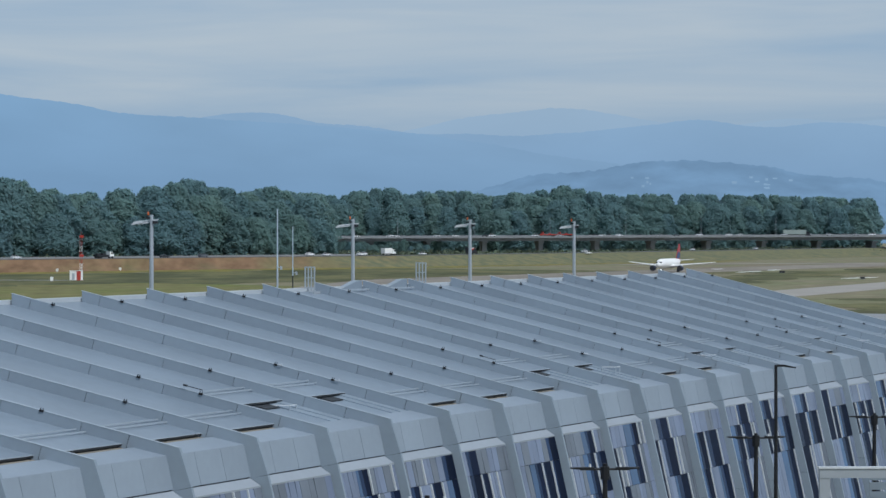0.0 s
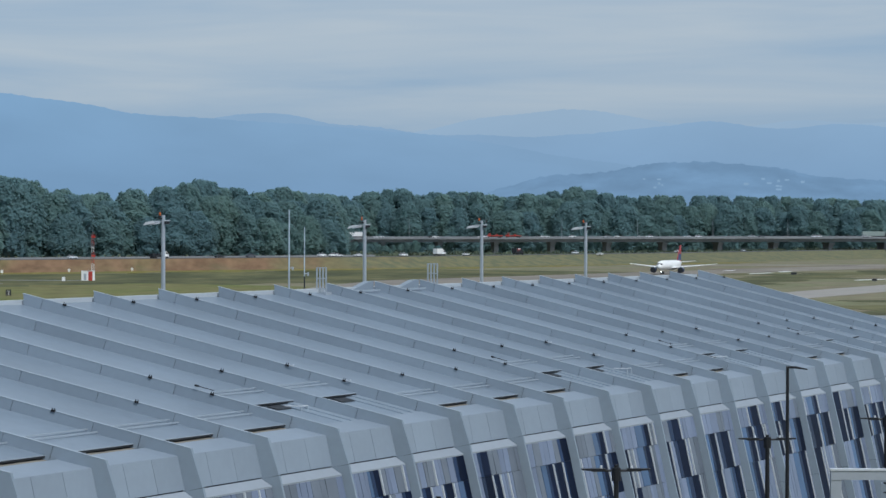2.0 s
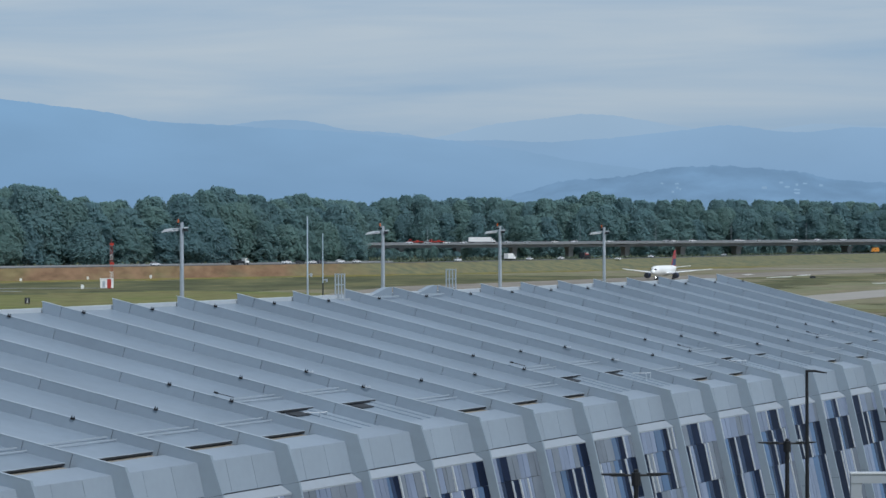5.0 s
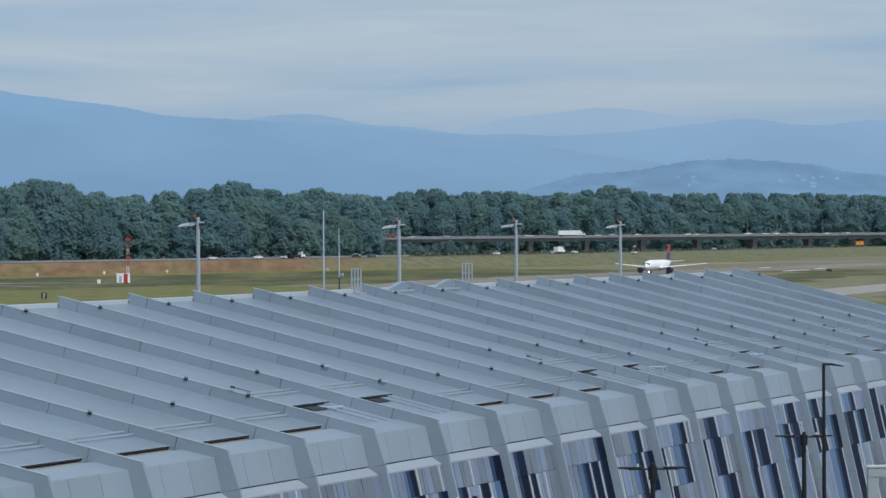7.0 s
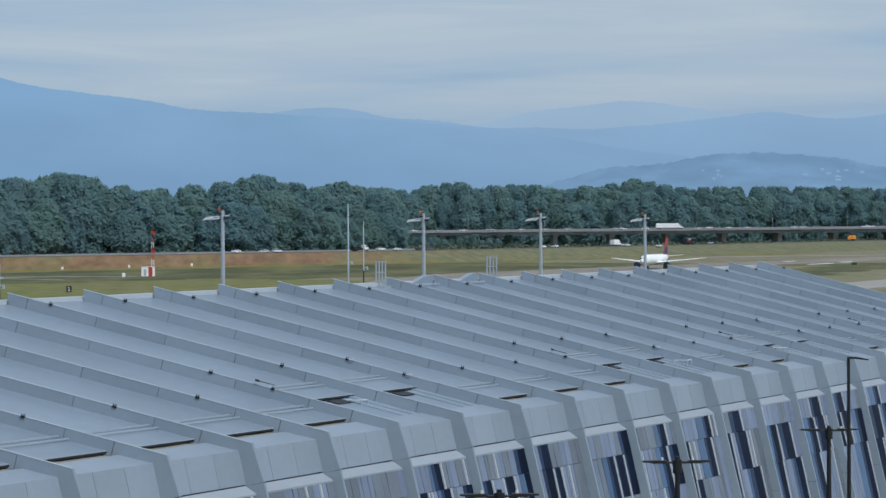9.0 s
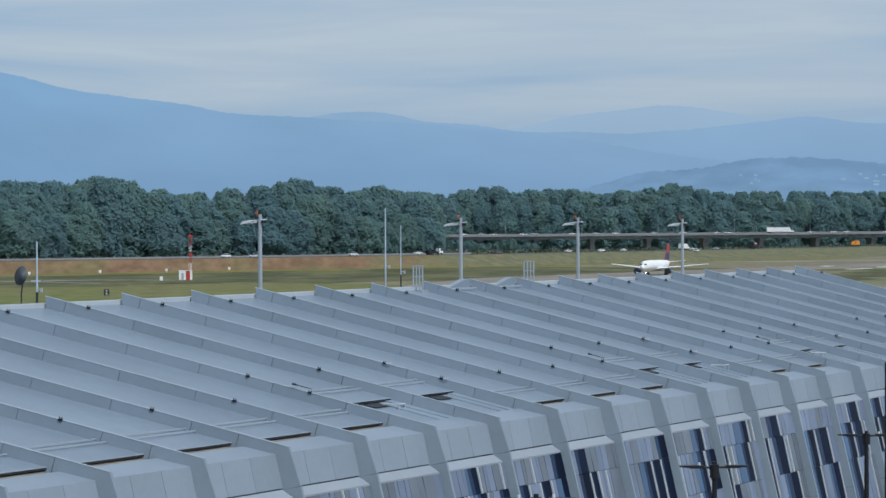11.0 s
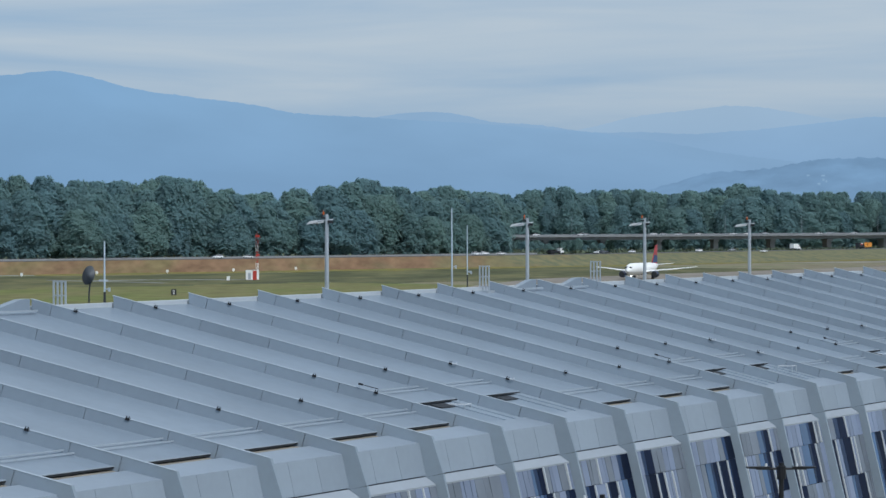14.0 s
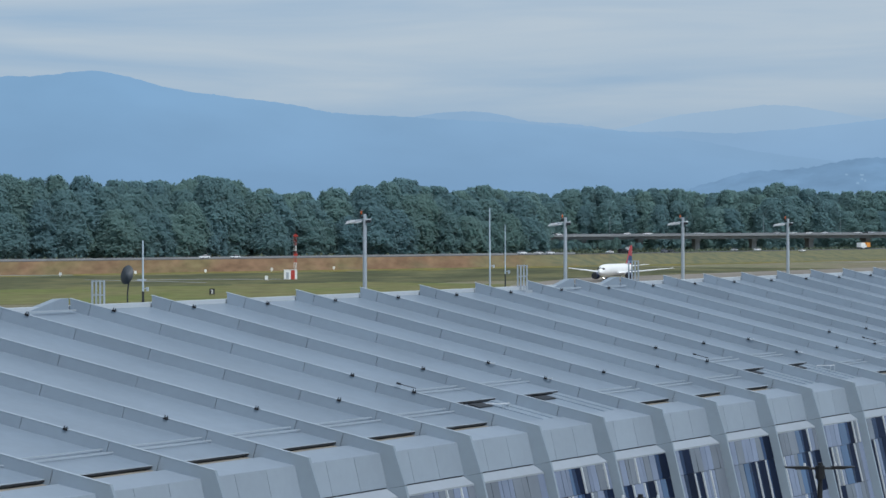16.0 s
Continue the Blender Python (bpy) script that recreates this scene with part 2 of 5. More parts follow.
def bank_material():
    """The road bank: dried reddish grass that gives way to green and yellow weeds towards the bridge."""
    m = M_LEVEE
    nt = m.node_tree
    p = nt.nodes["Principled BSDF"]
    tc = nt.nodes.new("ShaderNodeTexCoord")
    sep = nt.nodes.new("ShaderNodeSeparateXYZ")
    nt.links.new(tc.outputs["Object"], sep.inputs[0])
    n = nt.nodes.new("ShaderNodeTexNoise")
    n.inputs["Scale"].default_value, n.inputs["Detail"].default_value = 0.035, 5
    nt.links.new(tc.outputs["Object"], n.inputs["Vector"])
    wander = nt.nodes.new("ShaderNodeMath")
    wander.operation = "MULTIPLY_ADD"
    nt.links.new(n.outputs[0], wander.inputs[0])
    wander.inputs[1].default_value = 260
    nt.links.new(sep.outputs["X"], wander.inputs[2])
    ramp = nt.nodes.new("ShaderNodeMapRange")
    ramp.inputs["From Min"].default_value, ramp.inputs["From Max"].default_value = 20, 120
    nt.links.new(wander.outputs[0], ramp.inputs[0])
    fine = nt.nodes.new("ShaderNodeTexNoise")
    fine.inputs["Scale"].default_value, fine.inputs["Detail"].default_value = 0.22, 7
    nt.links.new(tc.outputs["Object"], fine.inputs["Vector"])
    weeds = nt.nodes.new("ShaderNodeValToRGB")
    weeds.color_ramp.elements[0].position, weeds.color_ramp.elements[0].color = 0.38, (0.120, 0.130, 0.080, 1)
    weeds.color_ramp.elements[1].position, weeds.color_ramp.elements[1].color = 0.66, (0.195, 0.178, 0.092, 1)
    nt.links.new(fine.outputs[0], weeds.inputs[0])
    mx = nt.nodes.new("ShaderNodeMix")
    mx.data_type = "RGBA"
    nt.links.new(ramp.outputs[0], mx.inputs[0])
    nt.links.new(p.inputs["Base Color"].links[0].from_socket, mx.inputs[6])
    nt.links.new(weeds.outputs[0], mx.inputs[7])
    nt.links.new(mx.outputs[2], p.inputs["Base Color"])


bank_material()
M_OLDRUN = material("worn_tarmac", (0.225, 0.200, 0.168), 0.9, 0, 0.15, 0.3, 0.22, 0.03, 0, 0, 0.2, swath=26)
M_BRUSH = material("brush", (0.115, 0.140, 0.095), 0.95, 0, 0.3, 0.4, 0.2, 0.08, 0, 0.3, 0.1, island=True)


def beside(line, off, s0, s1, step=60):
    pts = []
    s = s0
    while s <= s1:
        p, d = along(line, s)
        pts.append((p.x - d.y * off, p.y + d.x * off))
        s += step
    return pts


def levee():
    """The bank that carries the road: flat top, sloping sides, broader towards the bridge."""
    bm = bmesh.new()
    rings = []
    line = beside(ROAD, 0, 0, 1780, 20)
    pts = [Vector((x, y, 0)) for x, y in line]
    for i, p in enumerate(pts):
        d = (pts[min(i + 1, len(pts) - 1)] - pts[max(i - 1, 0)]).normalized()
        n = Vector((-d.y, d.x, 0))
        foot = 20 + 24 * min(max((20 * i - 520) / 420, 0), 1) + 3.0 * noise.fractal(Vector((i * 0.7, 4, 0)), 1.0, 2.0, 3)
        rings.append([p + n * o + Vector((0, 0, z)) for o, z in ((-foot, -0.5), (-foot * 0.6 - 2, 2.2 + 0.5 * noise.noise(Vector((i * 0.9, 0, 0)))), (-9, ROAD_Z - 0.1), (12, ROAD_Z - 0.1), (60, 2.0), (60, -0.6))])
    loft(bm, rings)
    tagged(part("embankment", bm, M_LEVEE), "road embankment, dry reddish grass turning to green and yellow weeds", "embankment", kind="structure")


levee()
strip("road", ROAD, 15, ROAD_Z + 0.05, M_ASPHALT, 0.2, "grey asphalt road along the embankment", "road")
strip("runway", [(560, 2080), (206, 1403), (96, 1192), (-8, 985), (-22, 880), (-34, 720)], 44, 0.10, M_OLDRUN, 0.3, "worn concrete runway", "runway")
strip("taxiway", [(-60, 400), (20, 598), (97, 790), (143, 905), (260, 1200)], 24, 0.10, M_RUNWAY, 0.3, "pale concrete taxiway", "taxiway")
# mown and unmown bands of the field, along the runway and the road
strip("connecting_taxiway", [(88, 1425), (150, 1462), (230, 1480), (420, 1500)], 40, 0.08, M_OLDRUN, 0.3, "worn tan concrete taxiway joining the runway", "taxiway")
strip("grass_band", [(-470, 900), (-300, 1035), (-165, 1160), (10, 1360), (160, 1610)], 42, 0.06, M_YELLOW, 0.2, "band of yellow weeds at the foot of the bank", "grass", ragged=22)
strip("grass_band", [(-420, 760), (-230, 905), (-60, 1080), (60, 1230)], 200, 0.04, M_OLIVE, 0.2, "band of dark olive unmown grass", "grass", ragged=22)
strip("grass_band", [(-380, 560), (-200, 720), (-40, 880)], 150, 0.05, M_GREEN, 0.2, "band of mown yellow-green grass", "grass", ragged=22)
strip("grass_band", [(50, 880), (104, 1029), (215, 1290)], 40, 0.06, M_OLIVE, 0.2, "band of dark olive grass between runway and taxiway", "grass", ragged=22)
strip("grass_band", [(85, 540), (150, 730), (260, 990)], 62, 0.05, M_OLIVE, 0.2, "band of dark olive grass beside the taxiway", "grass", ragged=22)
strip("dirt_band", [(120, 1290), (250, 1420), (520, 1560)], 70, 0.05, M_TAN, 0.2, "band of bare tan ground beyond the runway", "ground", ragged=22)
for ends in (((122, 1167), (134, 1195)), ((141, 1222), (147, 1240)), ((145, 1021), (160, 1046)), ((120, 1253), (125, 1266))):
    strip("runway_marking", list(ends), 2.2, 0.16, M_WHITE, 0.1, "worn white painted runway marking", "marking")
strip("apron", [(-260, 60), (-60, 300), (140, 560)], 170, 0.08, M_CONCRETE, 0.2, "concrete apron behind the building", "apron")


strip("road_barrier", beside(ROAD, 9.5, 30, 640), 0.5, ROAD_Z + 0.75, M_CONCRETE, 0.8, "low pale concrete barrier beside the road", "barrier")


# ======== distance: haze-blue ranges ========
def hill_range(name, radius, base, width, bearings, heights, depth, mat, label, seed, rough):
    """A range on an arc round the place: swells of one width (degrees) at these bearings, heights in metres."""
    bm = bmesh.new()
    rows = []
    n = 900
    for j in range(7):
        f = j / 6
        row = []
        for i in range(n + 1):
            b = -26 + 48 * i / n
            h = base + sum(a * math.exp(-((b - c) / width) ** 2) for c, a in zip(bearings, heights))
            h += rough * noise.fractal(Vector((b * 0.9, seed, f * 1.5)), 1.0, 2.0, 5)
            h += rough * 0.45 * noise.fractal(Vector((b * 9.0, seed + 5, 0)), 0.8, 2.0, 4)
            r = radius - depth * f
            z = h * (1 - f) ** 1.2 + rough * 1.2 * noise.noise(Vector((b * 1.4, f * 6, seed))) * math.sin(math.pi * f)
            row.append(bm.verts.new((r * math.sin(radians(b)), r * math.cos(radians(b)), max(z, -2))))
        rows.append(row)
    for a, b in zip(rows, rows[1:]):
        for i in range(n):
            bm.faces.new((a[i], a[i + 1], b[i + 1], b[i]))
    tagged(part(name, bm, mat, smooth=True), label, "hills", kind="structure")


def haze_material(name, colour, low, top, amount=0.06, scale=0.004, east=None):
    """Distance: air haze painted as glowing blue, graded with height and mottled by noise."""
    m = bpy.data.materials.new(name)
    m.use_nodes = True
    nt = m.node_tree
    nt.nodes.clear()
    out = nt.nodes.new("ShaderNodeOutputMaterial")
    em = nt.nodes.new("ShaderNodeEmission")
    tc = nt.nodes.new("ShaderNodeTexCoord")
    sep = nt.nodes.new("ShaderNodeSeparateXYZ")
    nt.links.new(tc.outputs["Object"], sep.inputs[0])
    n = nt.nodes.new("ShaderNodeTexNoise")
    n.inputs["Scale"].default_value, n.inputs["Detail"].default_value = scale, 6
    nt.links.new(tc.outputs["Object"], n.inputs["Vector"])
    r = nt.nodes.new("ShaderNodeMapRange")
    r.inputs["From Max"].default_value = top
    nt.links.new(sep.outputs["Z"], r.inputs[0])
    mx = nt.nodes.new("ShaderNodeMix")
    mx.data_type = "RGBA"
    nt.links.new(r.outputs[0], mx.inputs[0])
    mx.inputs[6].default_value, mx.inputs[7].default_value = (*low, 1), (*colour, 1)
    if east is not None:        # the haze colour is painted paler towards the range's eastern end
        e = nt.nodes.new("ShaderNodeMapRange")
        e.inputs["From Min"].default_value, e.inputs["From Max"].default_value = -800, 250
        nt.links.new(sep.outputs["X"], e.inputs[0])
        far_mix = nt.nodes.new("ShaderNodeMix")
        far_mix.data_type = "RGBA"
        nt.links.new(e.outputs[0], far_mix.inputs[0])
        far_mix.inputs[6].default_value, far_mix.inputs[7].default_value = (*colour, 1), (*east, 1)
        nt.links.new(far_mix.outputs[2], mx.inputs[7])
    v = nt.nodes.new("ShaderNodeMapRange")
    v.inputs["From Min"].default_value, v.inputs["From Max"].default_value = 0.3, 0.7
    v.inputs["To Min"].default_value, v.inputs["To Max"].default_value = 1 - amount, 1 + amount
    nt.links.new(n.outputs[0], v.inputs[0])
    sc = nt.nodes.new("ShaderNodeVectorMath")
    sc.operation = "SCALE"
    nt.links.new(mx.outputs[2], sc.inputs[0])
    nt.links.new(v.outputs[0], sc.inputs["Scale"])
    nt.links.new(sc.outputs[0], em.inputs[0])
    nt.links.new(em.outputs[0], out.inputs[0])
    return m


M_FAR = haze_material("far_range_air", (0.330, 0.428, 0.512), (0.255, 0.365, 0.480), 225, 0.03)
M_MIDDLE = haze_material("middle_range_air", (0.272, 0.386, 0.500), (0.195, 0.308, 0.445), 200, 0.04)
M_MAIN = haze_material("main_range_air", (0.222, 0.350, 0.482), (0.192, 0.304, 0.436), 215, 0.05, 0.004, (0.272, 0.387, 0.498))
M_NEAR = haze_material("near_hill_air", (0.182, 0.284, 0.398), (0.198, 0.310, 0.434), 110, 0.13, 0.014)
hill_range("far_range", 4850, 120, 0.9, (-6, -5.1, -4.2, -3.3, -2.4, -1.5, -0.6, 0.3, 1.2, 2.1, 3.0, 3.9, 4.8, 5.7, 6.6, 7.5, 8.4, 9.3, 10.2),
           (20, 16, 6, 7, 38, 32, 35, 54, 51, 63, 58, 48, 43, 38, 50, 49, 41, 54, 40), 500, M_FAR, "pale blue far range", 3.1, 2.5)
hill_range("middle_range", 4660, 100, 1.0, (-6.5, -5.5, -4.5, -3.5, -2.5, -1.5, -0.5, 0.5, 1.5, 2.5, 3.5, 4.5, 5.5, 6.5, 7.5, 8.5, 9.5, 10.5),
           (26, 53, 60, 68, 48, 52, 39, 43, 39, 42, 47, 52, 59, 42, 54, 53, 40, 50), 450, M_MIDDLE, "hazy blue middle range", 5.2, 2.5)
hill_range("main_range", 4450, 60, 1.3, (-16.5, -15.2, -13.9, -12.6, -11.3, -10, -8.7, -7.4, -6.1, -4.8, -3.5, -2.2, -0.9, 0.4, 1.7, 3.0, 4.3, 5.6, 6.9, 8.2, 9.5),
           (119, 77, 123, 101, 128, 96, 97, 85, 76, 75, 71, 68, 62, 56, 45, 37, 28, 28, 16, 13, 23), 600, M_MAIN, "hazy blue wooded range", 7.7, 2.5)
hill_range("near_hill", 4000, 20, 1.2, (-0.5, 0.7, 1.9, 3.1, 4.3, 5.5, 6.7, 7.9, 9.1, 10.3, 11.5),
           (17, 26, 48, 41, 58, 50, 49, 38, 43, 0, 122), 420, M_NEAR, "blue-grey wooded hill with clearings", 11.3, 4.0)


def far_houses():
    """A scatter of pale houses on the near hill."""
    rng = random.Random(17)
    bm = bmesh.new()
    for i in range(15):
        b = radians(rng.choice((6.0, 6.4, 6.8, 7.4, 4.1)) + rng.uniform(-0.3, 0.3))
        r, w, z = 3560 + rng.uniform(-10, 10), rng.uniform(0.8, 3), rng.uniform(68, 82)
        box(bm, -w, w, -2, 2, z, z + rng.uniform(1.5, 3), Matrix.Translation((r * math.sin(b), r * math.cos(b), 0)))
    tagged(part("far_houses", bm, M_HOUSES), "scatter of pale houses on the hill", "houses", kind="stuff")


# houses glow in a painted haze colour, as the hills do
M_HOUSES = haze_material("house_air", (0.25, 0.36, 0.47), (0.25, 0.36, 0.47), 100, 0.1, 0.05)
far_houses()


# ======== woods ========
def tree(height, spread, seed, leaves=5400):
    """A broad-leaved tree: tapered trunk with limbs, and a tall crown of many small leaf clumps, uneven and with gaps."""
    rng = random.Random(seed)
    t = thing("tree", "tall broad-leaved tree with a dense dark green crown", "tree", group="trees of the wood")
    bm = bmesh.new()
    tube(bm, (0, 0, -1), (0.3, 0.2, height * 0.45), 0.55, 0.32, 7)
    tube(bm, (0.3, 0.2, height * 0.45), (0.1, -0.2, height * 0.88), 0.32, 0.08, 6)
    lobes = []
    for i in range(34):
        f = rng.uniform(0.0, 1.0)
        a = rng.uniform(0, 2 * math.pi)
        r = spread * 0.40 * math.sin(math.pi * min(1, f * 0.86 + 0.14)) ** 0.7 * rng.uniform(0.55, 1.0)
        c = Vector((r * math.cos(a), r * math.sin(a), height * (0.08 + 0.84 * f)))
        lobes.append((c, spread * rng.uniform(0.13, 0.24), height * rng.uniform(0.05, 0.10)))
        if i % 3 == 0:
            tube(bm, (0.2, 0.1, c.z * 0.7), c, 0.16, 0.04, 5)
    part("trunk", bm, M_BARK, t)
    verts, faces = [], []

    def crown_radius(f, a):
        wide = spread * 0.5 * (0.30 + 0.70 * math.sin(math.pi * min(1, f * 0.84 + 0.16)) ** 0.75)
        swell = 1 + 0.38 * noise.fractal(Vector((1.3 * math.cos(a), 1.3 * math.sin(a), f * height / spread * 1.8 + seed)), 0.8, 2.0, 4)
        return wide * swell

    # the leafy inner mass
    for j in range(13):
        for i in range(16):
            f, a = 0.02 + 0.93 * j / 12, 2 * math.pi * i / 16
            r = crown_radius(f, a) * 0.84 * (1 if j < 12 else 0.35)
            verts.append(Vector((r * math.cos(a), r * math.sin(a), height * (0.02 + 0.95 * f))))
            if j < 12:
                faces.append((16 * j + i, 16 * j + (i + 1) % 16, 16 * j + 16 + (i + 1) % 16, 16 * j + 16 + i))
    for i in range(leaves):
        if i % 5 < 4:
            # the crown's skin, broken by hollows
            f, a = rng.uniform(0, 1), rng.uniform(0, 2 * math.pi)
            r = crown_radius(f, a) * rng.uniform(0.80, 1.04)
            out = Vector((math.cos(a), math.sin(a), 0))
            p = out * r + Vector((0, 0, height * (0.02 + 0.96 * f) + rng.uniform(-0.8, 0.8)))
        else:
            c, rw, rh = lobes[rng.randrange(len(lobes))]
            d = Vector((rng.gauss(0, 1), rng.gauss(0, 1), rng.gauss(0, 1))).normalized() * rng.uniform(0.5, 1.05) ** 0.5
            p = c + Vector((d.x * rw, d.y * rw, d.z * rh))
            out = Vector((p.x, p.y, 0)).normalized()
        n = (out * 0.8 + Vector((rng.gauss(0, 0.28), rng.gauss(0, 0.28), rng.gauss(0.55, 0.28)))).normalized()
        q = n.to_track_quat("Z", "Y").to_matrix() @ Matrix.Rotation(rng.uniform(0, 6.3), 3, "Z")
        e = rng.uniform(0.34, 0.72)
        k = len(verts)
        for ex, ey, ez in ((-1, -0.5, 0), (0.3, -0.9, 0.3), (1, 0.3, 0), (-0.2, 0.95, 0.2)):
            verts.append(p + q @ Vector((ex * e, ey * e, ez * e)))
        faces.append(tuple(range(k, k + 4)))
    me = bpy.data.meshes.new("crown")
    me.from_pydata(verts, [], faces)
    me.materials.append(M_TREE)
    crown = new("crown", me)
    crown.parent = t
    return t


SIZES = ((36, 15), (33, 17), (39, 14), (30, 15), (35, 19), (27, 13))
KINDS = [tree(h, w, 40 + i) for i, (h, w) in enumerate(SIZES)]
for i, t in enumerate(KINDS):
    t.matrix_basis = pose(420 + 20 * i, 2080 + 9 * i, 0, 0, 0, 50 * i)

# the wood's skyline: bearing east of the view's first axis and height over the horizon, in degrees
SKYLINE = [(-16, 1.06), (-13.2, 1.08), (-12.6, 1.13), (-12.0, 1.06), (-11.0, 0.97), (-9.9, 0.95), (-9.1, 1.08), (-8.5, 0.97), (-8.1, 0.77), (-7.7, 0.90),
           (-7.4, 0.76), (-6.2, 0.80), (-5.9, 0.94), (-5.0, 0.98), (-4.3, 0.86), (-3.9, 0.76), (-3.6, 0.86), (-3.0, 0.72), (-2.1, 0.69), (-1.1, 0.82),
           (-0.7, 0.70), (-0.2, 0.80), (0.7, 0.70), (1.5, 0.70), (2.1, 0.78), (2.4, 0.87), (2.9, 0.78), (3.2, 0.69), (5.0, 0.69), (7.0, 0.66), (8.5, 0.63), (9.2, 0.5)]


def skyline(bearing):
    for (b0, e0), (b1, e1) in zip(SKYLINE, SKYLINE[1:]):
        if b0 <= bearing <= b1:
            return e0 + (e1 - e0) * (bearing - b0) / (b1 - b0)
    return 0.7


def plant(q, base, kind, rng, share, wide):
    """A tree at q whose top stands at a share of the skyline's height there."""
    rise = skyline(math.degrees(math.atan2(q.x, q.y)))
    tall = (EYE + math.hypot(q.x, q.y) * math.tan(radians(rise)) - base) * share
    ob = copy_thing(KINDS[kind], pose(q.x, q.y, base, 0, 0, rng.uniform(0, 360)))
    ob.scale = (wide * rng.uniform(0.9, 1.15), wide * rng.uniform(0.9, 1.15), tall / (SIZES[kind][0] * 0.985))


def woods():
    rng = random.Random(5)
    # the wood beyond the road, near end
    for off, step, low, wide in ((42, 12.5, 0.52, 1.05), (54, 10.5, 0.78, 1.2), (68, 8.0, 0.93, 1.1)):
        s = 120
        while s < 820:
            p, d = along(ROAD, s)
            n = Vector((-d.y, d.x, 0))
            q = p + n * (off + rng.uniform(-6, 6))
            if q.x / q.y < -0.044:
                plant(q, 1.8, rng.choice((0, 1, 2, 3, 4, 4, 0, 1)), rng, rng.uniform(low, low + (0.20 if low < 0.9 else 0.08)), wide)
            s += step * rng.uniform(0.75, 1.25)
    # low growth in the shade of the bridge
    for i in range(12):
        ob = copy_thing(KINDS[rng.randrange(6)], pose(-66 + 5 * i, 1878 + rng.uniform(-6, 4), -0.5, 0, 0, rng.uniform(0, 360)))
        ob.scale = (0.5, 0.5, rng.uniform(0.24, 0.32))
        ob["label"] = "low dark green tree under the bridge"
    # the wood beyond the bridge
    for off, step, low in ((0, 13.5, 0.66), (14, 12.0, 0.82), (30, 9.5, 0.955)):
        x = -130
        while x < 309:
            q = Vector((x + rng.uniform(-3, 3), 1990 + off + rng.uniform(-7, 7) + 0.1 * x, 0))
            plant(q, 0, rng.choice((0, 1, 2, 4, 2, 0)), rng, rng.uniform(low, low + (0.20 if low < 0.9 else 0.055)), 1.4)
            x += step * rng.uniform(0.75, 1.25)


woods()


def brush_row(name, line, off, s0, s1, count, seed, z, tall):
    """Low bushes and weeds along the far side of the road."""
    rng = random.Random(seed)
    verts, faces = [], []
    for i in range(count):
        p, d = along(line, rng.uniform(s0, s1))
        n = Vector((-d.y, d.x, 0))
        c = p + n * (off + rng.uniform(-7, 7)) + Vector((0, 0, z))
        r = rng.uniform(0.8, 2.2)
        for j in range(22):
            v = Vector((rng.gauss(0, 1), rng.gauss(0, 1), abs(rng.gauss(0, 1)))).normalized()
            q = c + Vector((v.x * r, v.y * r, v.z * tall * rng.uniform(0.3, 1.0)))
            a, b = Vector((rng.gauss(0, 1), rng.gauss(0, 1), rng.gauss(0, 1))) * 0.45, Vector((rng.gauss(0, 1), rng.gauss(0, 1), rng.gauss(0, 1))) * 0.45
            k = len(verts)
            verts += [q, q + a, q + a + b, q + b]
            faces.append((k, k + 1, k + 2, k + 3))
    me = bpy.data.meshes.new(name)
    me.from_pydata(verts, [], faces)
    me.materials.append(M_BRUSH)
    tagged(new(name, me), "low pale brush and weeds beside the road", "bushes", kind="stuff")


brush_row("brush", ROAD, 26, 100, 1500, 900, 3, 3.6, 2.6)
brush_row("brush", [(-120, 1850), (150, 1875), (420, 1905)], 0, 0, 430, 600, 8, 0.0, 4.5)


# ======== bridge ========
BRIDGE = [(-560, 1840), (-70, 1890), (150, 1912), (800, 1978)]


def bridge():
    t = thing("road_bridge", "long low concrete highway bridge on many piers", "bridge")
    t["kind"] = "structure"
    for name, width, z, thick, mat in (("deck", 30, [11.9, 12.5, 13.1, 14.8], 0.5, M_ASPHALT), ("girder", 26, [11.4, 12.0, 12.6, 14.3], 2.4, M_CONCRETE)):
        ob = strip(name, BRIDGE, width, z, mat, thick)
        ob.parent = t
        del ob["kind"]
    for side in (-1, 1):
        line = []
        for i, (x, y) in enumerate(BRIDGE):
            line.append((x - side * 15 * 0.1, y + side * 15))
        ob = strip("parapet", line, 0.4, [12.0, 12.6, 13.2, 14.9] if side < 0 else [12.8, 13.4, 14.0, 15.7], M_CONCRETE, 1.0)
        ob.parent = t
        del ob["kind"]
    s = 20
    while s < 1340:
        p, d = along(BRIDGE, s)
        m = Matrix.Translation(p) @ Matrix.Rotation(math.atan2(d.y, d.x), 4, "Z")
        bm = bmesh.new()
        box(bm, -1.5, 1.5, -9, 9, -1, 9.0, m)
        box(bm, -1.8, 1.8, -12, 12, 8.6, 9.9, m)
        part("pier", bm, M_CONCRETE, t)
        s += 38


bridge()


# ======== the building with its ribbed roof ========
BAY, FIRST, LAST = 6.0, -8, 20
A_DIR = Vector((math.sin(radians(24.95)), math.cos(radians(24.95)), 0))
U_DIR = Vector((math.cos(radians(5.45)), -math.sin(radians(5.45)), 0))
KNEE = Vector((-12.384, 100.486, EYE - 8.225))
SLOPE = 5.26 / 20.12
RIDGE = -20.12
LOW = -KNEE.z


def at(k, u, z):
    """A place in the building: k bays along, u metres out from the eave's line, z metres over it."""
    return KNEE + A_DIR * (BAY * k) + U_DIR * u + Vector((0, 0, z))


def up_line(u, drop=0.0):
    return -u * SLOPE - drop


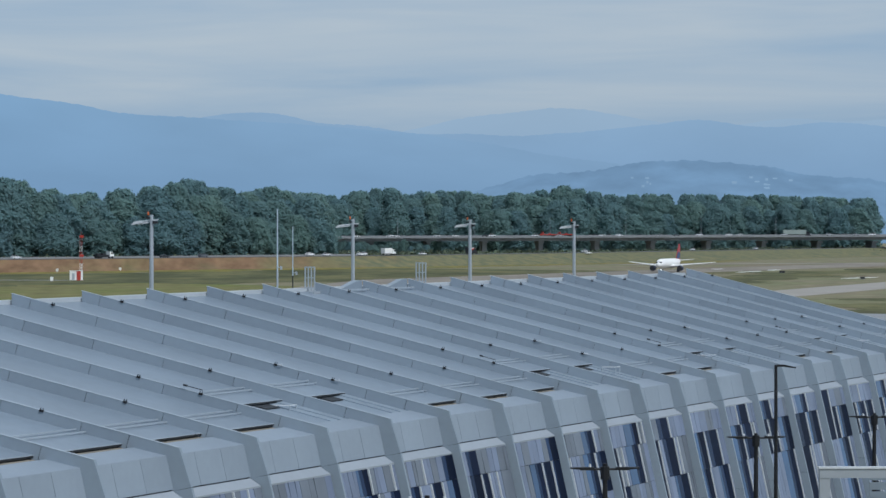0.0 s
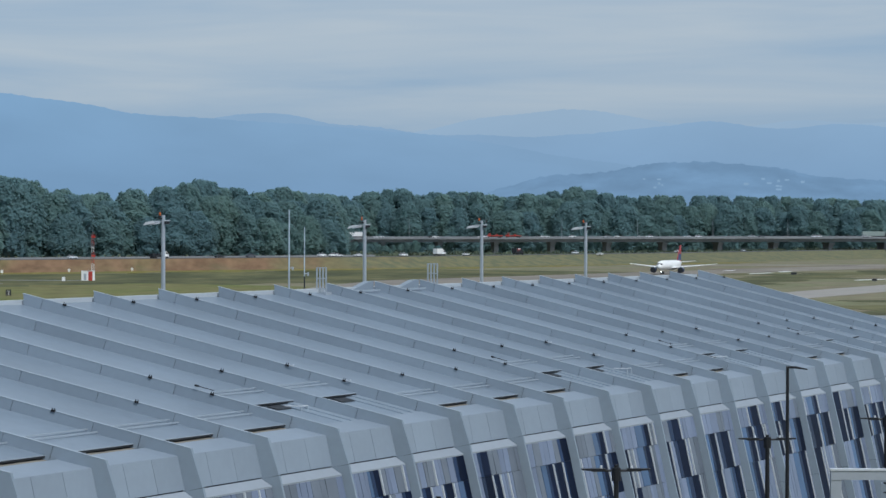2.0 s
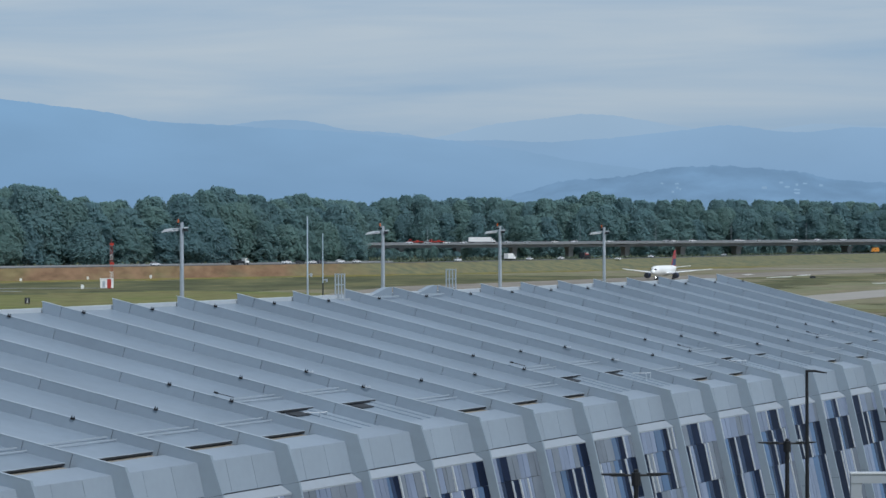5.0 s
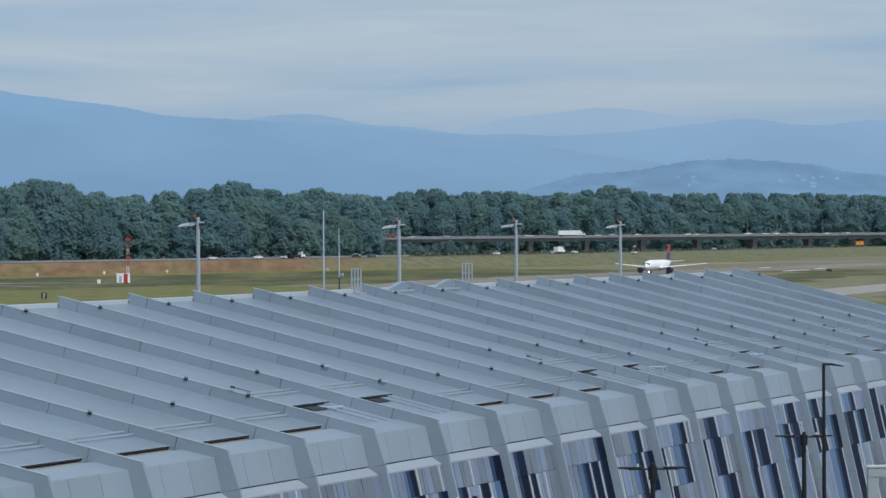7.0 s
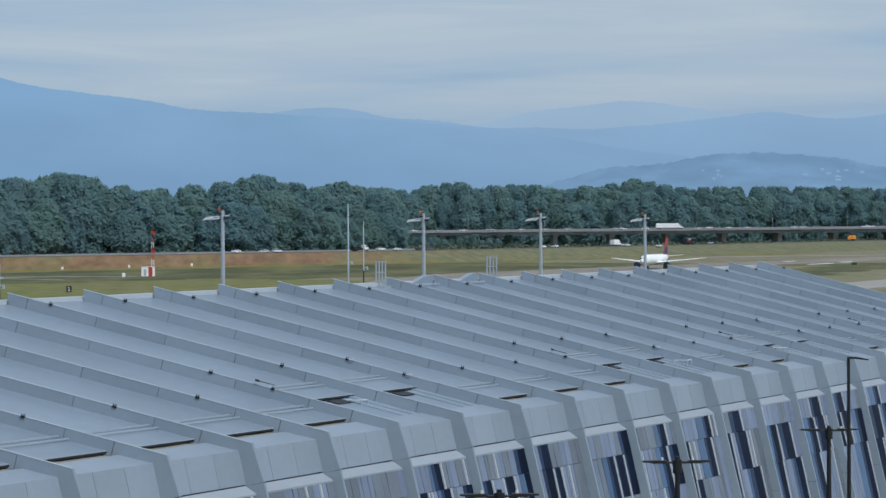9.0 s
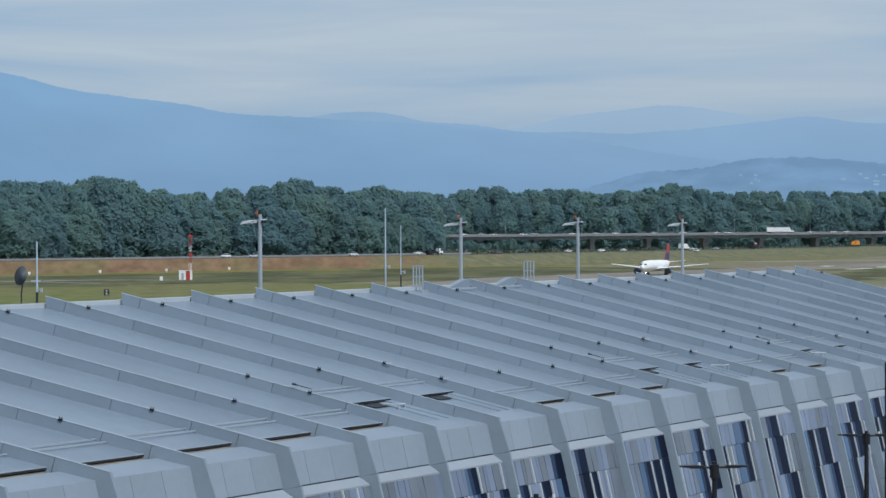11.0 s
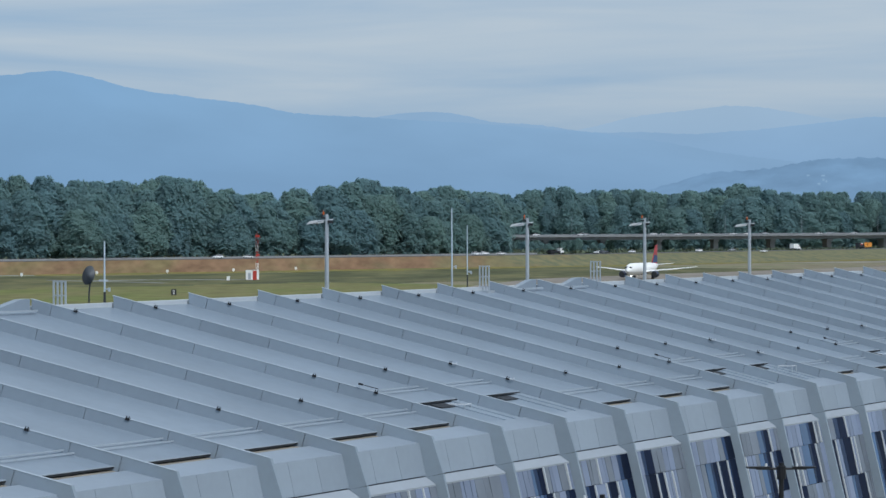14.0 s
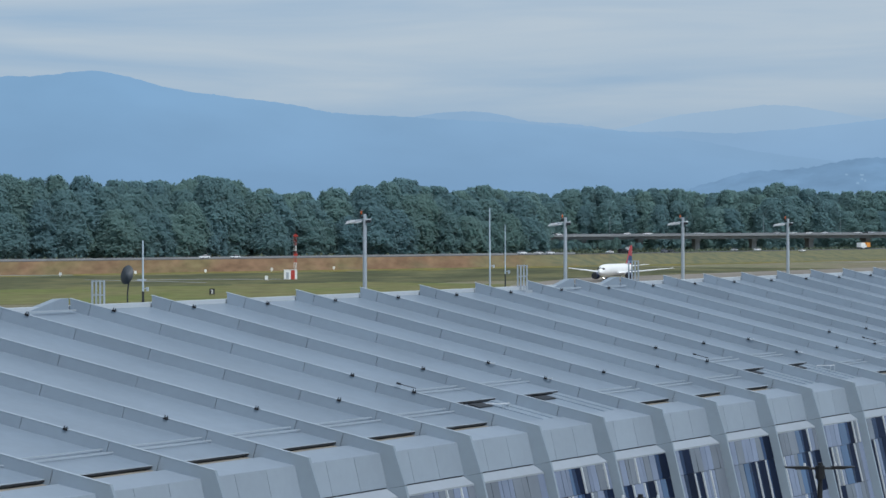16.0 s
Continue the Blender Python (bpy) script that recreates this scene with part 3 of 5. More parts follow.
# outer edge of a fin below the eave, (u, z)
EDGE = [(0, 0), (0.45, -1.46), (1.60, -6.5), (2.32, LOW)]
INNER = [(-0.62, -0.36), (-0.30, -1.62), (1.05, -6.5), (1.80, LOW)]
DEEP = 0.41
M_GUTTER = material("stained_gutter", (0.24, 0.22, 0.185), 0.8, 0, 0.1, 3, 0.2, 0.8)
M_GLASS = {"P": material("glass_pale", (0.165, 0.200, 0.285), 0.22, 0, 0.03, 1.0, 0.12, 0.5, 0, 0.14),
           "G": material("glass_grey", (0.135, 0.156, 0.190), 0.25, 0, 0.03, 1.0, 0.12, 0.5, 0, 0.14),
           "B": material("glass_blue", (0.055, 0.105, 0.205), 0.12, 0, 0.03, 1.0, 0.15, 0.6, 0, 0.22),
           "N": material("glass_navy", (0.010, 0.025, 0.068), 0.25, 0, 0.0, 1.0, 0.2, 0.6, 0, 0.35, 0.2),
           "D": material("glass_dark", (0.006, 0.011, 0.030), 0.35, 0, 0.0, 1.0, 0.2, 0.6, 0, 0.3, 0.04)}
# the glass front, bay by bay in three tiers: P pale, G grey, B blue, D dark panes of so many modules;
# | a white mullion, . a dark joint, / a plain joint between panes of one kind
GLAZING = {
    0: ("PPPPP.PPPP.GGGG/PPPP.GGG", "PPPP.GGGG|PPPP.PPPP|GGGG", "PPPP.PPP|GGGGG|PPPP.GGG"),
    1: ("PPPPPP.PPPP.GGGG/PPPP.GG", "PPPP.PPPP|GGGGGG.PPPPDD|P", "PPPP.PPPP|GGGGGDD|PPPP"),
    2: ("GG.GGGG/PPP.PPPP/GGGGG/PP", "GG.PPPP.GGGPPPDDD|PPPP", "GGG|DDD|PPPPP.GGG|DDD|PP"),
    3: ("PPP/PPP/PBDDD|GG.PPP.GGGG", "PP|DDD|PPP.BDDD|GG.PPDDD", "PPDDD|PPPP|DDDD|GGPPPP"),
    4: ("GGG/PPP.GGGG/PPP.PPDDDD", "PPPDDD|PPPP|DDDD|PP.BBDD", "PPPDDD|PPPP|DDDD|PP|BDDD"),
    5: ("PPPPDDDD/GGGG/PPPP/GGGG", "PP.PPDDDD|DDD|PP.PPP.GGGG", "PP.PPBDDD|DDD|PPP.PPP.GGG"),
    6: ("PP.PPP.GGGG/PPPPGGDDDD", "PPP.PPPP.BBDDD|DDDD|DDDD", "PPP.PPPP.BBDDD|PPPP|GGGG"),
    7: ("GGGGG/GGGGGBBDDD|PPPP", "DDD|PPP.PPPBBDDD|PDDDD", "DDD|PPPP.PPPBDDD|PPPPP"),
    8: ("PPPPP/PPPP.BBBDDD|GGG", "DDDD|GGGG.BBBDDD|G.GGG", "DDDD|DDDGGGG/PPP.GG.GGG"),
    9: ("P.PPPPDDDDD|PPP.PPPP", "DDDD|P.PDDDDD|PPPP.GG", "DDDD|P.P.PPBDDDDD|GGG"),
    10: ("PPPPP.PPPPP/GGG.PPPP", "P|BBBDDD|P.DDDDD|PPP", "P|BBBDDD|PPPPBDDDD|P"),
    11: ("PPP.PPPPP|DDDDDD|PPPP", "PP.BBBDDD|DDDDD|D|PP", "P|BBBBDDD|PPPP.PPPPP"),
    12: ("P.BBBDDDD|P.PPP.PPPPP", "PDDDD|DDDD|PPBBDDDD", "PPP.PPPP.PPBBBDDDD|P"),
    13: ("PP.PPPBBBDDD|PPPPPP", "P|BBDDDDDD|PBDDDDD|P", "P|DDDDDD|PPPP.PPPPP"),
    14: ("P|DDDDDD|PPPPPPPP.PP", "PP.DDDDD|DDD|PBDDDDD", "PP.PPPP.PPBBDDDD|PPP"),
    15: ("PPPPP.PPPPPPPP.PPPPP", "P|DDDD|PBDDDD|DDDDD|P", "PP|PPP.DDDD|PPPP.PPP"),
    16: ("PPPPBBBDDD|PPPP.PPPP", "P|DDDDD|BBDDDD|PPPPP", "PP.DDDD|PPPP.BBDDD|P"),
}
OPEN_BAYS = (3, 4, 8, 9, 12, 13, 16, 17)
building = thing("terminal_building", "grey metal-clad terminal with a ribbed sloping roof and striped glass front", "building")
building["kind"] = "structure"


def fin(k):
    """A rib: cladding panels with open joints on a dark core, and a pale coping."""
    h = 0.07
    core = bmesh.new()
    side = A_DIR * 0.03
    ring = [at(k, RIDGE + 0.02, up_line(RIDGE) - 0.03), at(k, 0, -0.04), at(k, EDGE[1][0] - 0.03, EDGE[1][1]), at(k, EDGE[2][0] - 0.03, EDGE[2][1]), at(k, EDGE[3][0] - 0.03, LOW),
            at(k, INNER[3][0] - 0.3, LOW), at(k, INNER[2][0] - 0.3, INNER[2][1]), at(k, INNER[1][0] - 0.3, INNER[1][1]), at(k, -0.9, -0.5), at(k, RIDGE + 0.02, up_line(RIDGE, 0.75))]
    prism(core, [p - side for p in ring], side * 2)
    rib = part("fin", core, M_JOINT, building)
    cuts = [RIDGE, -19.2, -16.1, -13.0, -9.9, -6.8, -3.7, -1.9]
    for a, b in zip(cuts, cuts[1:] + [None]):
        bm = bmesh.new()
        if b is None:
            ring = [at(k, a + 0.015, up_line(a)), at(k, 0, 0), at(k, *EDGE[1]), at(k, *INNER[1]), at(k, -0.62, -0.45), at(k, a + 0.012 - 0.17, up_line(a - 0.17, 0.70))]
        else:
            lean = 0.17 if a > RIDGE else 0.0
            ring = [at(k, a + 0.012, up_line(a)), at(k, b - 0.012, up_line(b)), at(k, b - 0.012 - 0.17, up_line(b - 0.17, 0.70)), at(k, a + 0.012 - lean, up_line(a - lean, 0.70))]
        prism(bm, [p - A_DIR * h for p in ring], A_DIR * 2 * h)
        part("fin_panel", bm, M_FIN, rib)
    for i in (1, 2):
        (u0, z0), (u1, z1), (v0, y0), (v1, y1) = EDGE[i], EDGE[i + 1], INNER[i], INNER[i + 1]
        bm = bmesh.new()
        ring = [at(k, u0, z0 - 0.02), at(k, u1, z1), at(k, v1 - 0.1, y1), at(k, v0 - 0.1, y0 - 0.02)]
        prism(bm, [p - A_DIR * h for p in ring], A_DIR * 2 * h)
        part("fin_panel", bm, M_FIN, rib)
    bm = bmesh.new()
    ring = [at(k, RIDGE - 0.03, up_line(RIDGE) + 0.005), at(k, -0.05, 0.018), at(k, -0.05, 0.035), at(k, RIDGE - 0.03, up_line(RIDGE) + 0.025)]
    prism(bm, [p - A_DIR * 0.08 for p in ring], A_DIR * 0.155)
    part("coping", bm, M_CAP, rib, "pale metal coping")
    beside_open = k in OPEN_BAYS or k - 1 in OPEN_BAYS
    between_open = k in OPEN_BAYS and k - 1 in OPEN_BAYS
    for u in (-18.2,) + (() if between_open else (-5.28,)) + ((-7.9,) if beside_open else ()):
        bm = bmesh.new()
        c = at(k, u, up_line(u))
        m = Matrix.Translation(c) @ Matrix.Rotation(radians(-5.45), 4, "Z") @ Matrix.Rotation(math.atan(SLOPE), 4, "Y")
        box(bm, -0.08, 0.08, -0.11, 0.10, -0.05, 0.03, m)
        box(bm, -0.06, -0.03, -0.1, -0.07, 0.03, 0.11, m)
        box(bm, 0.03, 0.06, -0.1, -0.07, 0.03, 0.11, m)
        part("cable_clamp", bm, M_BLACKPOLE, rib, "black cable clamp")
        if u > -10 and k - 1 in OPEN_BAYS and not between_open:
            bm = bmesh.new()
            box(bm, 0.05, 0.30, -0.16, -0.13, 0.02, 0.05, m)
            box(bm, 0.26, 0.30, -0.16, -0.12, 0.02, 0.12, m)
            part("bracket", bm, M_RAIL, rib, "small white bracket")
        if u > -6 and k in OPEN_BAYS and not between_open:
            bm = bmesh.new()
            box(bm, -0.75, 0.05, -0.12, -0.09, 0.16, 0.19, m)
            box(bm, -0.80, -0.62, -0.16, -0.05, 0.14, 0.22, m)
            part("cable_arm", bm, M_DARK, rib, "thin dark cable arm")
    return rib


def slab(bm, k, outline, w0=0.07, w1=None):
    """A prism of an (u, z) outline across one bay."""
    w1 = BAY - 0.07 if w1 is None else w1
    prism(bm, [at(k, u, z) + A_DIR * w0 for u, z in outline], A_DIR * (w1 - w0))


def bay(k, rng):
    # the roof sheet with its recess towards the eave; two neighbours in four or five lie open further up
    deep = 4.72 if k in OPEN_BAYS else 2.20
    bm = bmesh.new()
    slab(bm, k, [(RIDGE - 0.4, up_line(RIDGE, DEEP)), (-deep, up_line(-deep, DEEP)), (-deep, up_line(-deep, DEEP + 0.07)), (RIDGE - 0.4, up_line(RIDGE, DEEP + 0.16))])
    part("roof_sheet", bm, M_ROOF, building)
    bm = bmesh.new()
    slab(bm, k, [(-deep - 0.02, up_line(-deep, DEEP - 0.015)), (-deep + 0.02, up_line(-deep, DEEP - 0.01)), (-deep + 0.02, up_line(-deep, DEEP + 0.02)), (-deep - 0.02, up_line(-deep, DEEP + 0.02))])
    part("roof_edge", bm, M_CAP, building)
    # dark strip put in to paint the slot's shade below the sheet
    bm = bmesh.new()
    slab(bm, k, [(-deep - 0.02, up_line(-deep, DEEP + 0.072)), (-deep + 0.01, up_line(-deep, DEEP + 0.024)), (-deep + 0.01, up_line(-deep, DEEP + 0.09)), (-deep - 0.02, up_line(-deep, DEEP + 0.09))])
    part("edge_seal", bm, M_DARK, building, "dark strip standing in for shade below the roof edge")
    bm = bmesh.new()
    slab(bm, k, [(-deep - 0.3, up_line(-deep - 0.3, DEEP + 0.17)), (-1.72, up_line(-1.72, DEEP + 0.17)), (-1.72, -0.90), (-deep - 0.3, up_line(-deep, DEEP + 0.5))])
    part("gutter", bm, M_GUTTER if deep < 3 else M_ROOF, building)
    if deep > 3:
        # a stepped flashing along the far rib, and a dark plate at the recess's upper edge
        for w0, w1, drop in ((BAY - 0.62, BAY - 0.075, DEEP + 0.08), (BAY - 1.25, BAY - 0.62, DEEP + 0.13)):
            bm = bmesh.new()
            slab(bm, k, [(-deep + 0.03, up_line(-deep, drop)), (-1.76, up_line(-1.76, drop)), (-1.76, up_line(-1.76, drop + 0.09)), (-deep + 0.03, up_line(-deep, drop + 0.09))], w0, w1)
            part("flashing", bm, M_FIN, building)
        bm = bmesh.new()
        slab(bm, k, [(-deep + 0.05, up_line(-deep, DEEP + 0.125)), (-deep + 0.55, up_line(-deep + 0.5, DEEP + 0.125)), (-deep + 0.55, up_line(-deep + 0.5, DEEP + 0.165)), (-deep + 0.05, up_line(-deep, DEEP + 0.165))], 3.4, 4.6)
        part("grating", bm, M_DARK, building, "dark flat plate in the roof recess")
    bm = bmesh.new()
    slab(bm, k, [(RIDGE - 0.75, up_line(RIDGE, DEEP - 0.10)), (RIDGE - 0.05, up_line(RIDGE, DEEP - 0.10)), (RIDGE - 0.05, up_line(RIDGE, DEEP + 0.3)), (RIDGE - 0.75, up_line(RIDGE, DEEP + 0.3))])
    part("ridge_gutter", bm, M_RIDGE, building, "pale metal gutter")
    bm = bmesh.new()
    slab(bm, k, [(RIDGE - 0.7, up_line(RIDGE, DEEP + 0.02)), (RIDGE - 0.7, up_line(RIDGE, DEEP + 0.2)), (-33, 2.2), (-33, 2.4)])
    part("back_roof", bm, M_ROOF, building)
    # fascia: sloping top, three panels, joint, brow
    bm = bmesh.new()
    slab(bm, k, [(-1.75, 0.02), (-0.50, -0.275), (-0.50, -0.42), (-1.75, -0.45)])
    top = part("fascia_top", bm, M_FASCIA, building)
    ws = [0.07, 2.0, 4.0, BAY - 0.07]
    for a, b in zip(ws, ws[1:]):
        bm = bmesh.new()
        slab(bm, k, [(-0.56, -0.275), (-0.49, -0.285), (-0.22, -1.55), (-0.36, -1.55)], a + 0.014, b - 0.014)
        part("fascia_panel", bm, M_FASCIA, top)
    bm = bmesh.new()
    slab(bm, k, [(-1.2, -0.46), (-0.54, -0.44), (-0.29, -1.64), (-1.2, -1.70)])
    part("fascia_backing", bm, M_JOINT, building)
    bm = bmesh.new()
    slab(bm, k, [(-0.30, -1.62), (-0.22, -1.60), (0.20, -1.89), (0.20, -1.95), (-0.20, -1.97)], 0.07, BAY - 0.12)
    part("brow", bm, M_BROW, building, "pale projecting metal brow")
    # glazing: upright strips in three tiers on the leaning glass line
    def face(v):
        """(u, z) on the glass, v metres below the brow."""
        return 0.20 + 0.214 * v, -1.95 - v
    bottom = -1.95 - LOW
    bm = bmesh.new()
    (u0, z0), (u1, z1) = face(0), face(bottom)
    slab(bm, k, [(u0 - 0.25, z0), (u0 - 0.08, z0), (u1 - 0.08, z1), (u1 - 0.25, z1)])
    wall = part("curtain_wall", bm, M_JOINT, building)
    tiers = GLAZING[k] if k in GLAZING else GLAZING[rng.choice((0, 1, 2, 5, 9, 14, 15))]
    for (a, b), text in zip(((0.0, 1.12), (1.12, 3.12), (3.12, bottom)), tiers):
        module = (BAY - 0.24) / sum(c in "PGBD" for c in text)
        w, runs, start = 0.12, [], None
        for c in text + " ":
            if start is not None and c != start[0]:
                runs.append((start[0], start[1], w, c))
                start = None
            if c in "PGBD":
                start = start or (c, w)
                w += module
        (ua, za), (ub, zb) = face(a), face(b - 0.02)
        # wide runs are made of several lights: pale ones halved, dark ones with a bluer strip on the near side
        lights = []
        for kind, w0, w1, end in runs:
            n = round((w1 - w0) / module)
            if kind in "PG" and n > 2:
                cut = w0 + (w1 - w0) * rng.choice((0.35, 0.5, 0.65))
                lights += [(kind, w0, cut, rng.choice("../|")), (kind if rng.random() < 0.7 else "PG"[kind == "P"], cut, w1, end)]
            elif kind == "D" and n > 2:
                cut = w0 + (w1 - w0) * rng.uniform(0.28, 0.42)
                lights += [("N", w0, cut, "/"), (kind, cut, w1, end)]
            else:
                lights.append((kind, w0, w1, end))
        for kind, w0, w1, end in lights:
            bm = bmesh.new()
            tilt = rng.uniform(-0.012, 0.012)
            slab(bm, k, [(ua - 0.07, za), (ua + tilt, za), (ub - tilt, zb), (ub - 0.07, zb)], w0 + 0.008, w1 - (0.045 if end == "." else 0.008))
            part("pane", bm, M_GLASS[kind], wall)
            if end == "|":
                bm = bmesh.new()
                slab(bm, k, [(ua - 0.02, za), (ua + 0.06, za), (ub + 0.06, zb), (ub - 0.02, zb)], w1 - 0.045, w1 + 0.035)
                part("mullion", bm, M_MULLION, wall)
    # white jamb against the rib
    bm = bmesh.new()
    (ua, za), (ub, zb) = face(0), face(bottom)
    slab(bm, k, [(ua - 0.05, za), (ua + 0.05, za), (ub + 0.05, zb), (ub - 0.05, zb)], 0.072, 0.118)
    part("jamb", bm, M_MULLION, wall)
    # pair of pipes across the sheet
    for u in (-3.92, -3.55):
        if deep > 3.5:
            u -= 2.45
        bm = bmesh.new()
        slab(bm, k, [(u - 0.022, up_line(u, DEEP - 0.11)), (u + 0.022, up_line(u, DEEP - 0.105)), (u + 0.022, up_line(u, DEEP - 0.065)), (u - 0.022, up_line(u, DEEP - 0.07))], 0.25, BAY - 0.12)
        part("pipe", bm, M_CAP, building)


def building_all():
    rng = random.Random(11)
    for k in range(FIRST, LAST + 1):
        fin(k)
    for k in range(FIRST, LAST):
        bay(k, rng)
    # closing walls
    for k in (FIRST, LAST):
        bm = bmesh.new()
        ring = [at(k, -33, 2.2), at(k, RIDGE, up_line(RIDGE, 0.6)), at(k, -0.9, -0.5), at(k, 1.4, LOW), at(k, -33, LOW)]
        prism(bm, [p - A_DIR * 0.05 for p in ring], A_DIR * 0.1)
        part("end_wall", bm, M_FASCIA, building)
    bm = bmesh.new()
    prism(bm, [at(FIRST, -33, 2.2), at(LAST, -33, 2.2), at(LAST, -33, LOW), at(FIRST, -33, LOW)], U_DIR * 0.3)
    part("back_wall", bm, M_FASCIA, building)


building_all()


# ======== the airliner ========
def airliner():
    t = thing("airliner", "white twin-engine airliner with a red and blue tail", "airplane")
    bm = bmesh.new()
    prof = [(-18.0, 0.05, -0.55), (-17.6, 0.55, -0.5), (-16.8, 1.05, -0.35), (-15.6, 1.5, -0.15), (-14.0, 1.85, 0), (-12, 1.98, 0), (6, 1.98, 0), (10, 1.8, 0.15), (14, 1.25, 0.55), (17.5, 0.6, 0.95), (19.5, 0.15, 1.15)]
    rings = [[Vector((r * math.cos(2 * math.pi * i / 20), y, 3.6 + z + r * 1.04 * math.sin(2 * math.pi * i / 20))) for i in range(20)] for y, r, z in prof]
    loft(bm, rings)
    body = part("fuselage", bm, M_WHITE, t, smooth=True)
    bm = bmesh.new()
    box(bm, -1.15, 1.15, -16.75, -15.95, 3.95, 4.5)
    part("cockpit_window", bm, M_DARK, body)
    for s in (-1, 1):
        def wing_ring(x, y0, chord, z, th):
            return [Vector((s * x, y0, z)), Vector((s * x, y0 + chord * 0.3, z + th)), Vector((s * x, y0 + chord, z)), Vector((s * x, y0 + chord * 0.3, z - th * 0.6))]
        bm = bmesh.new()
        loft(bm, [wing_ring(1.2, -4.5, 7.5, 2.5, 0.55), wing_ring(6, -1.6, 4.6, 2.95, 0.36), wing_ring(18.4, 4.6, 1.6, 4.15, 0.13)])
        part("wing", bm, M_WHITE, t)
        bm = bmesh.new()
        loft(bm, [wing_ring(0.5, 14.0, 4.0, 4.7, 0.25), wing_ring(6.2, 17.3, 1.6, 5.25, 0.1)])
        part("tailplane", bm, M_WHITE, t)
        bm = bmesh.new()
        rr = [(-5.3, 1.02), (-5.0, 1.18), (-3.5, 1.22), (-2.0, 1.0), (-0.9, 0.62)]
        loft(bm, [[Vector((s * 5.8 + r * math.cos(2 * math.pi * i / 16), y, 1.75 + r * math.sin(2 * math.pi * i / 16))) for i in range(16)] for y, r in rr])
        eng = part("engine", bm, M_NACELLE, t, "dark blue engine nacelle", smooth=True)
        bm = bmesh.new()
        tube(bm, (s * 5.8, -5.34, 1.75), (s * 5.8, -5.2, 1.75), 0.95, 0.95, 16)
        part("intake", bm, M_DARK, eng)
        bm = bmesh.new()
        box(bm, s * 5.8 - 0.15, s * 5.8 + 0.15, -4.2, -0.5, 2.6, 3.1)
        part("pylon", bm, M_WHITE, t)
        bm = bmesh.new()
        tube(bm, (s * 3.4, 1.6, 2.7), (s * 3.4, 1.6, 0.55), 0.16)
        gear = part("main_gear", bm, M_GALV, t)
        bm = bmesh.new()
        for o in (-0.45, 0.12):
            tube(bm, (s * 3.4 + o, 1.6, 0.56), (s * 3.4 + o + 0.33, 1.6, 0.56), 0.56, 0.56, 14)
        part("tyre", bm, M_DARK, gear)
    bm = bmesh.new()
    prism(bm, [(-0.16, 11.6, 5.3), (-0.16, 16.6, 11.7), (-0.16, 18.2, 11.7), (-0.16, 17.6, 5.0)], (0.32, 0, 0))
    finp = part("tail_fin", bm, M_TAILRED, t, "red tail fin with dark blue panels")
    bm = bmesh.new()
    prism(bm, [(-0.18, 11.9, 5.6), (-0.18, 14.0, 8.3), (-0.18, 17.9, 8.0), (-0.18, 17.5, 5.6)], (0.36, 0, 0))
    part("tail_panel", bm, M_TAILBLUE, finp, "dark blue tail marking")
    bm = bmesh.new()
    tube(bm, (0, -13.2, 2.2), (0, -13.2, 0.4), 0.12)
    gear = part("nose_gear", bm, M_GALV, t)
    bm = bmesh.new()
    for o in (-0.35, 0.1):
        tube(bm, (o, -13.2, 0.4), (o + 0.24, -13.2, 0.4), 0.4, 0.4, 14)
    part("tyre", bm, M_DARK, gear)
    bm = bmesh.new()
    tube(bm, (0, -13.45, 1.15), (0, -13.35, 1.15), 0.22, 0.2, 10)
    part("landing_light", bm, M_LAMP, gear, "bright landing light")
    return t


M_TAILRED = material("tail_red", (0.36, 0.045, 0.05), 0.4, 0, 0.04, 2)
M_NACELLE = material("nacelle_paint", (0.02, 0.03, 0.06), 0.35, 0.1, 0.04, 2)
M_TAILBLUE = material("tail_blue", (0.02, 0.05, 0.14), 0.4, 0, 0.04, 2)
M_LAMP = material("lamp_glow", (1.0, 0.95, 0.85), 0.4, glow=6.0)
plane = airliner()




# ======== on and behind the roof ========
M_LENS = material("lamp_lens", (0.62, 0.64, 0.66), 0.3, 0.1, 0.04, 3)
M_BEACON = material("beacon_glass", (0.55, 0.13, 0.03), 0.3, 0, 0.05, 3)


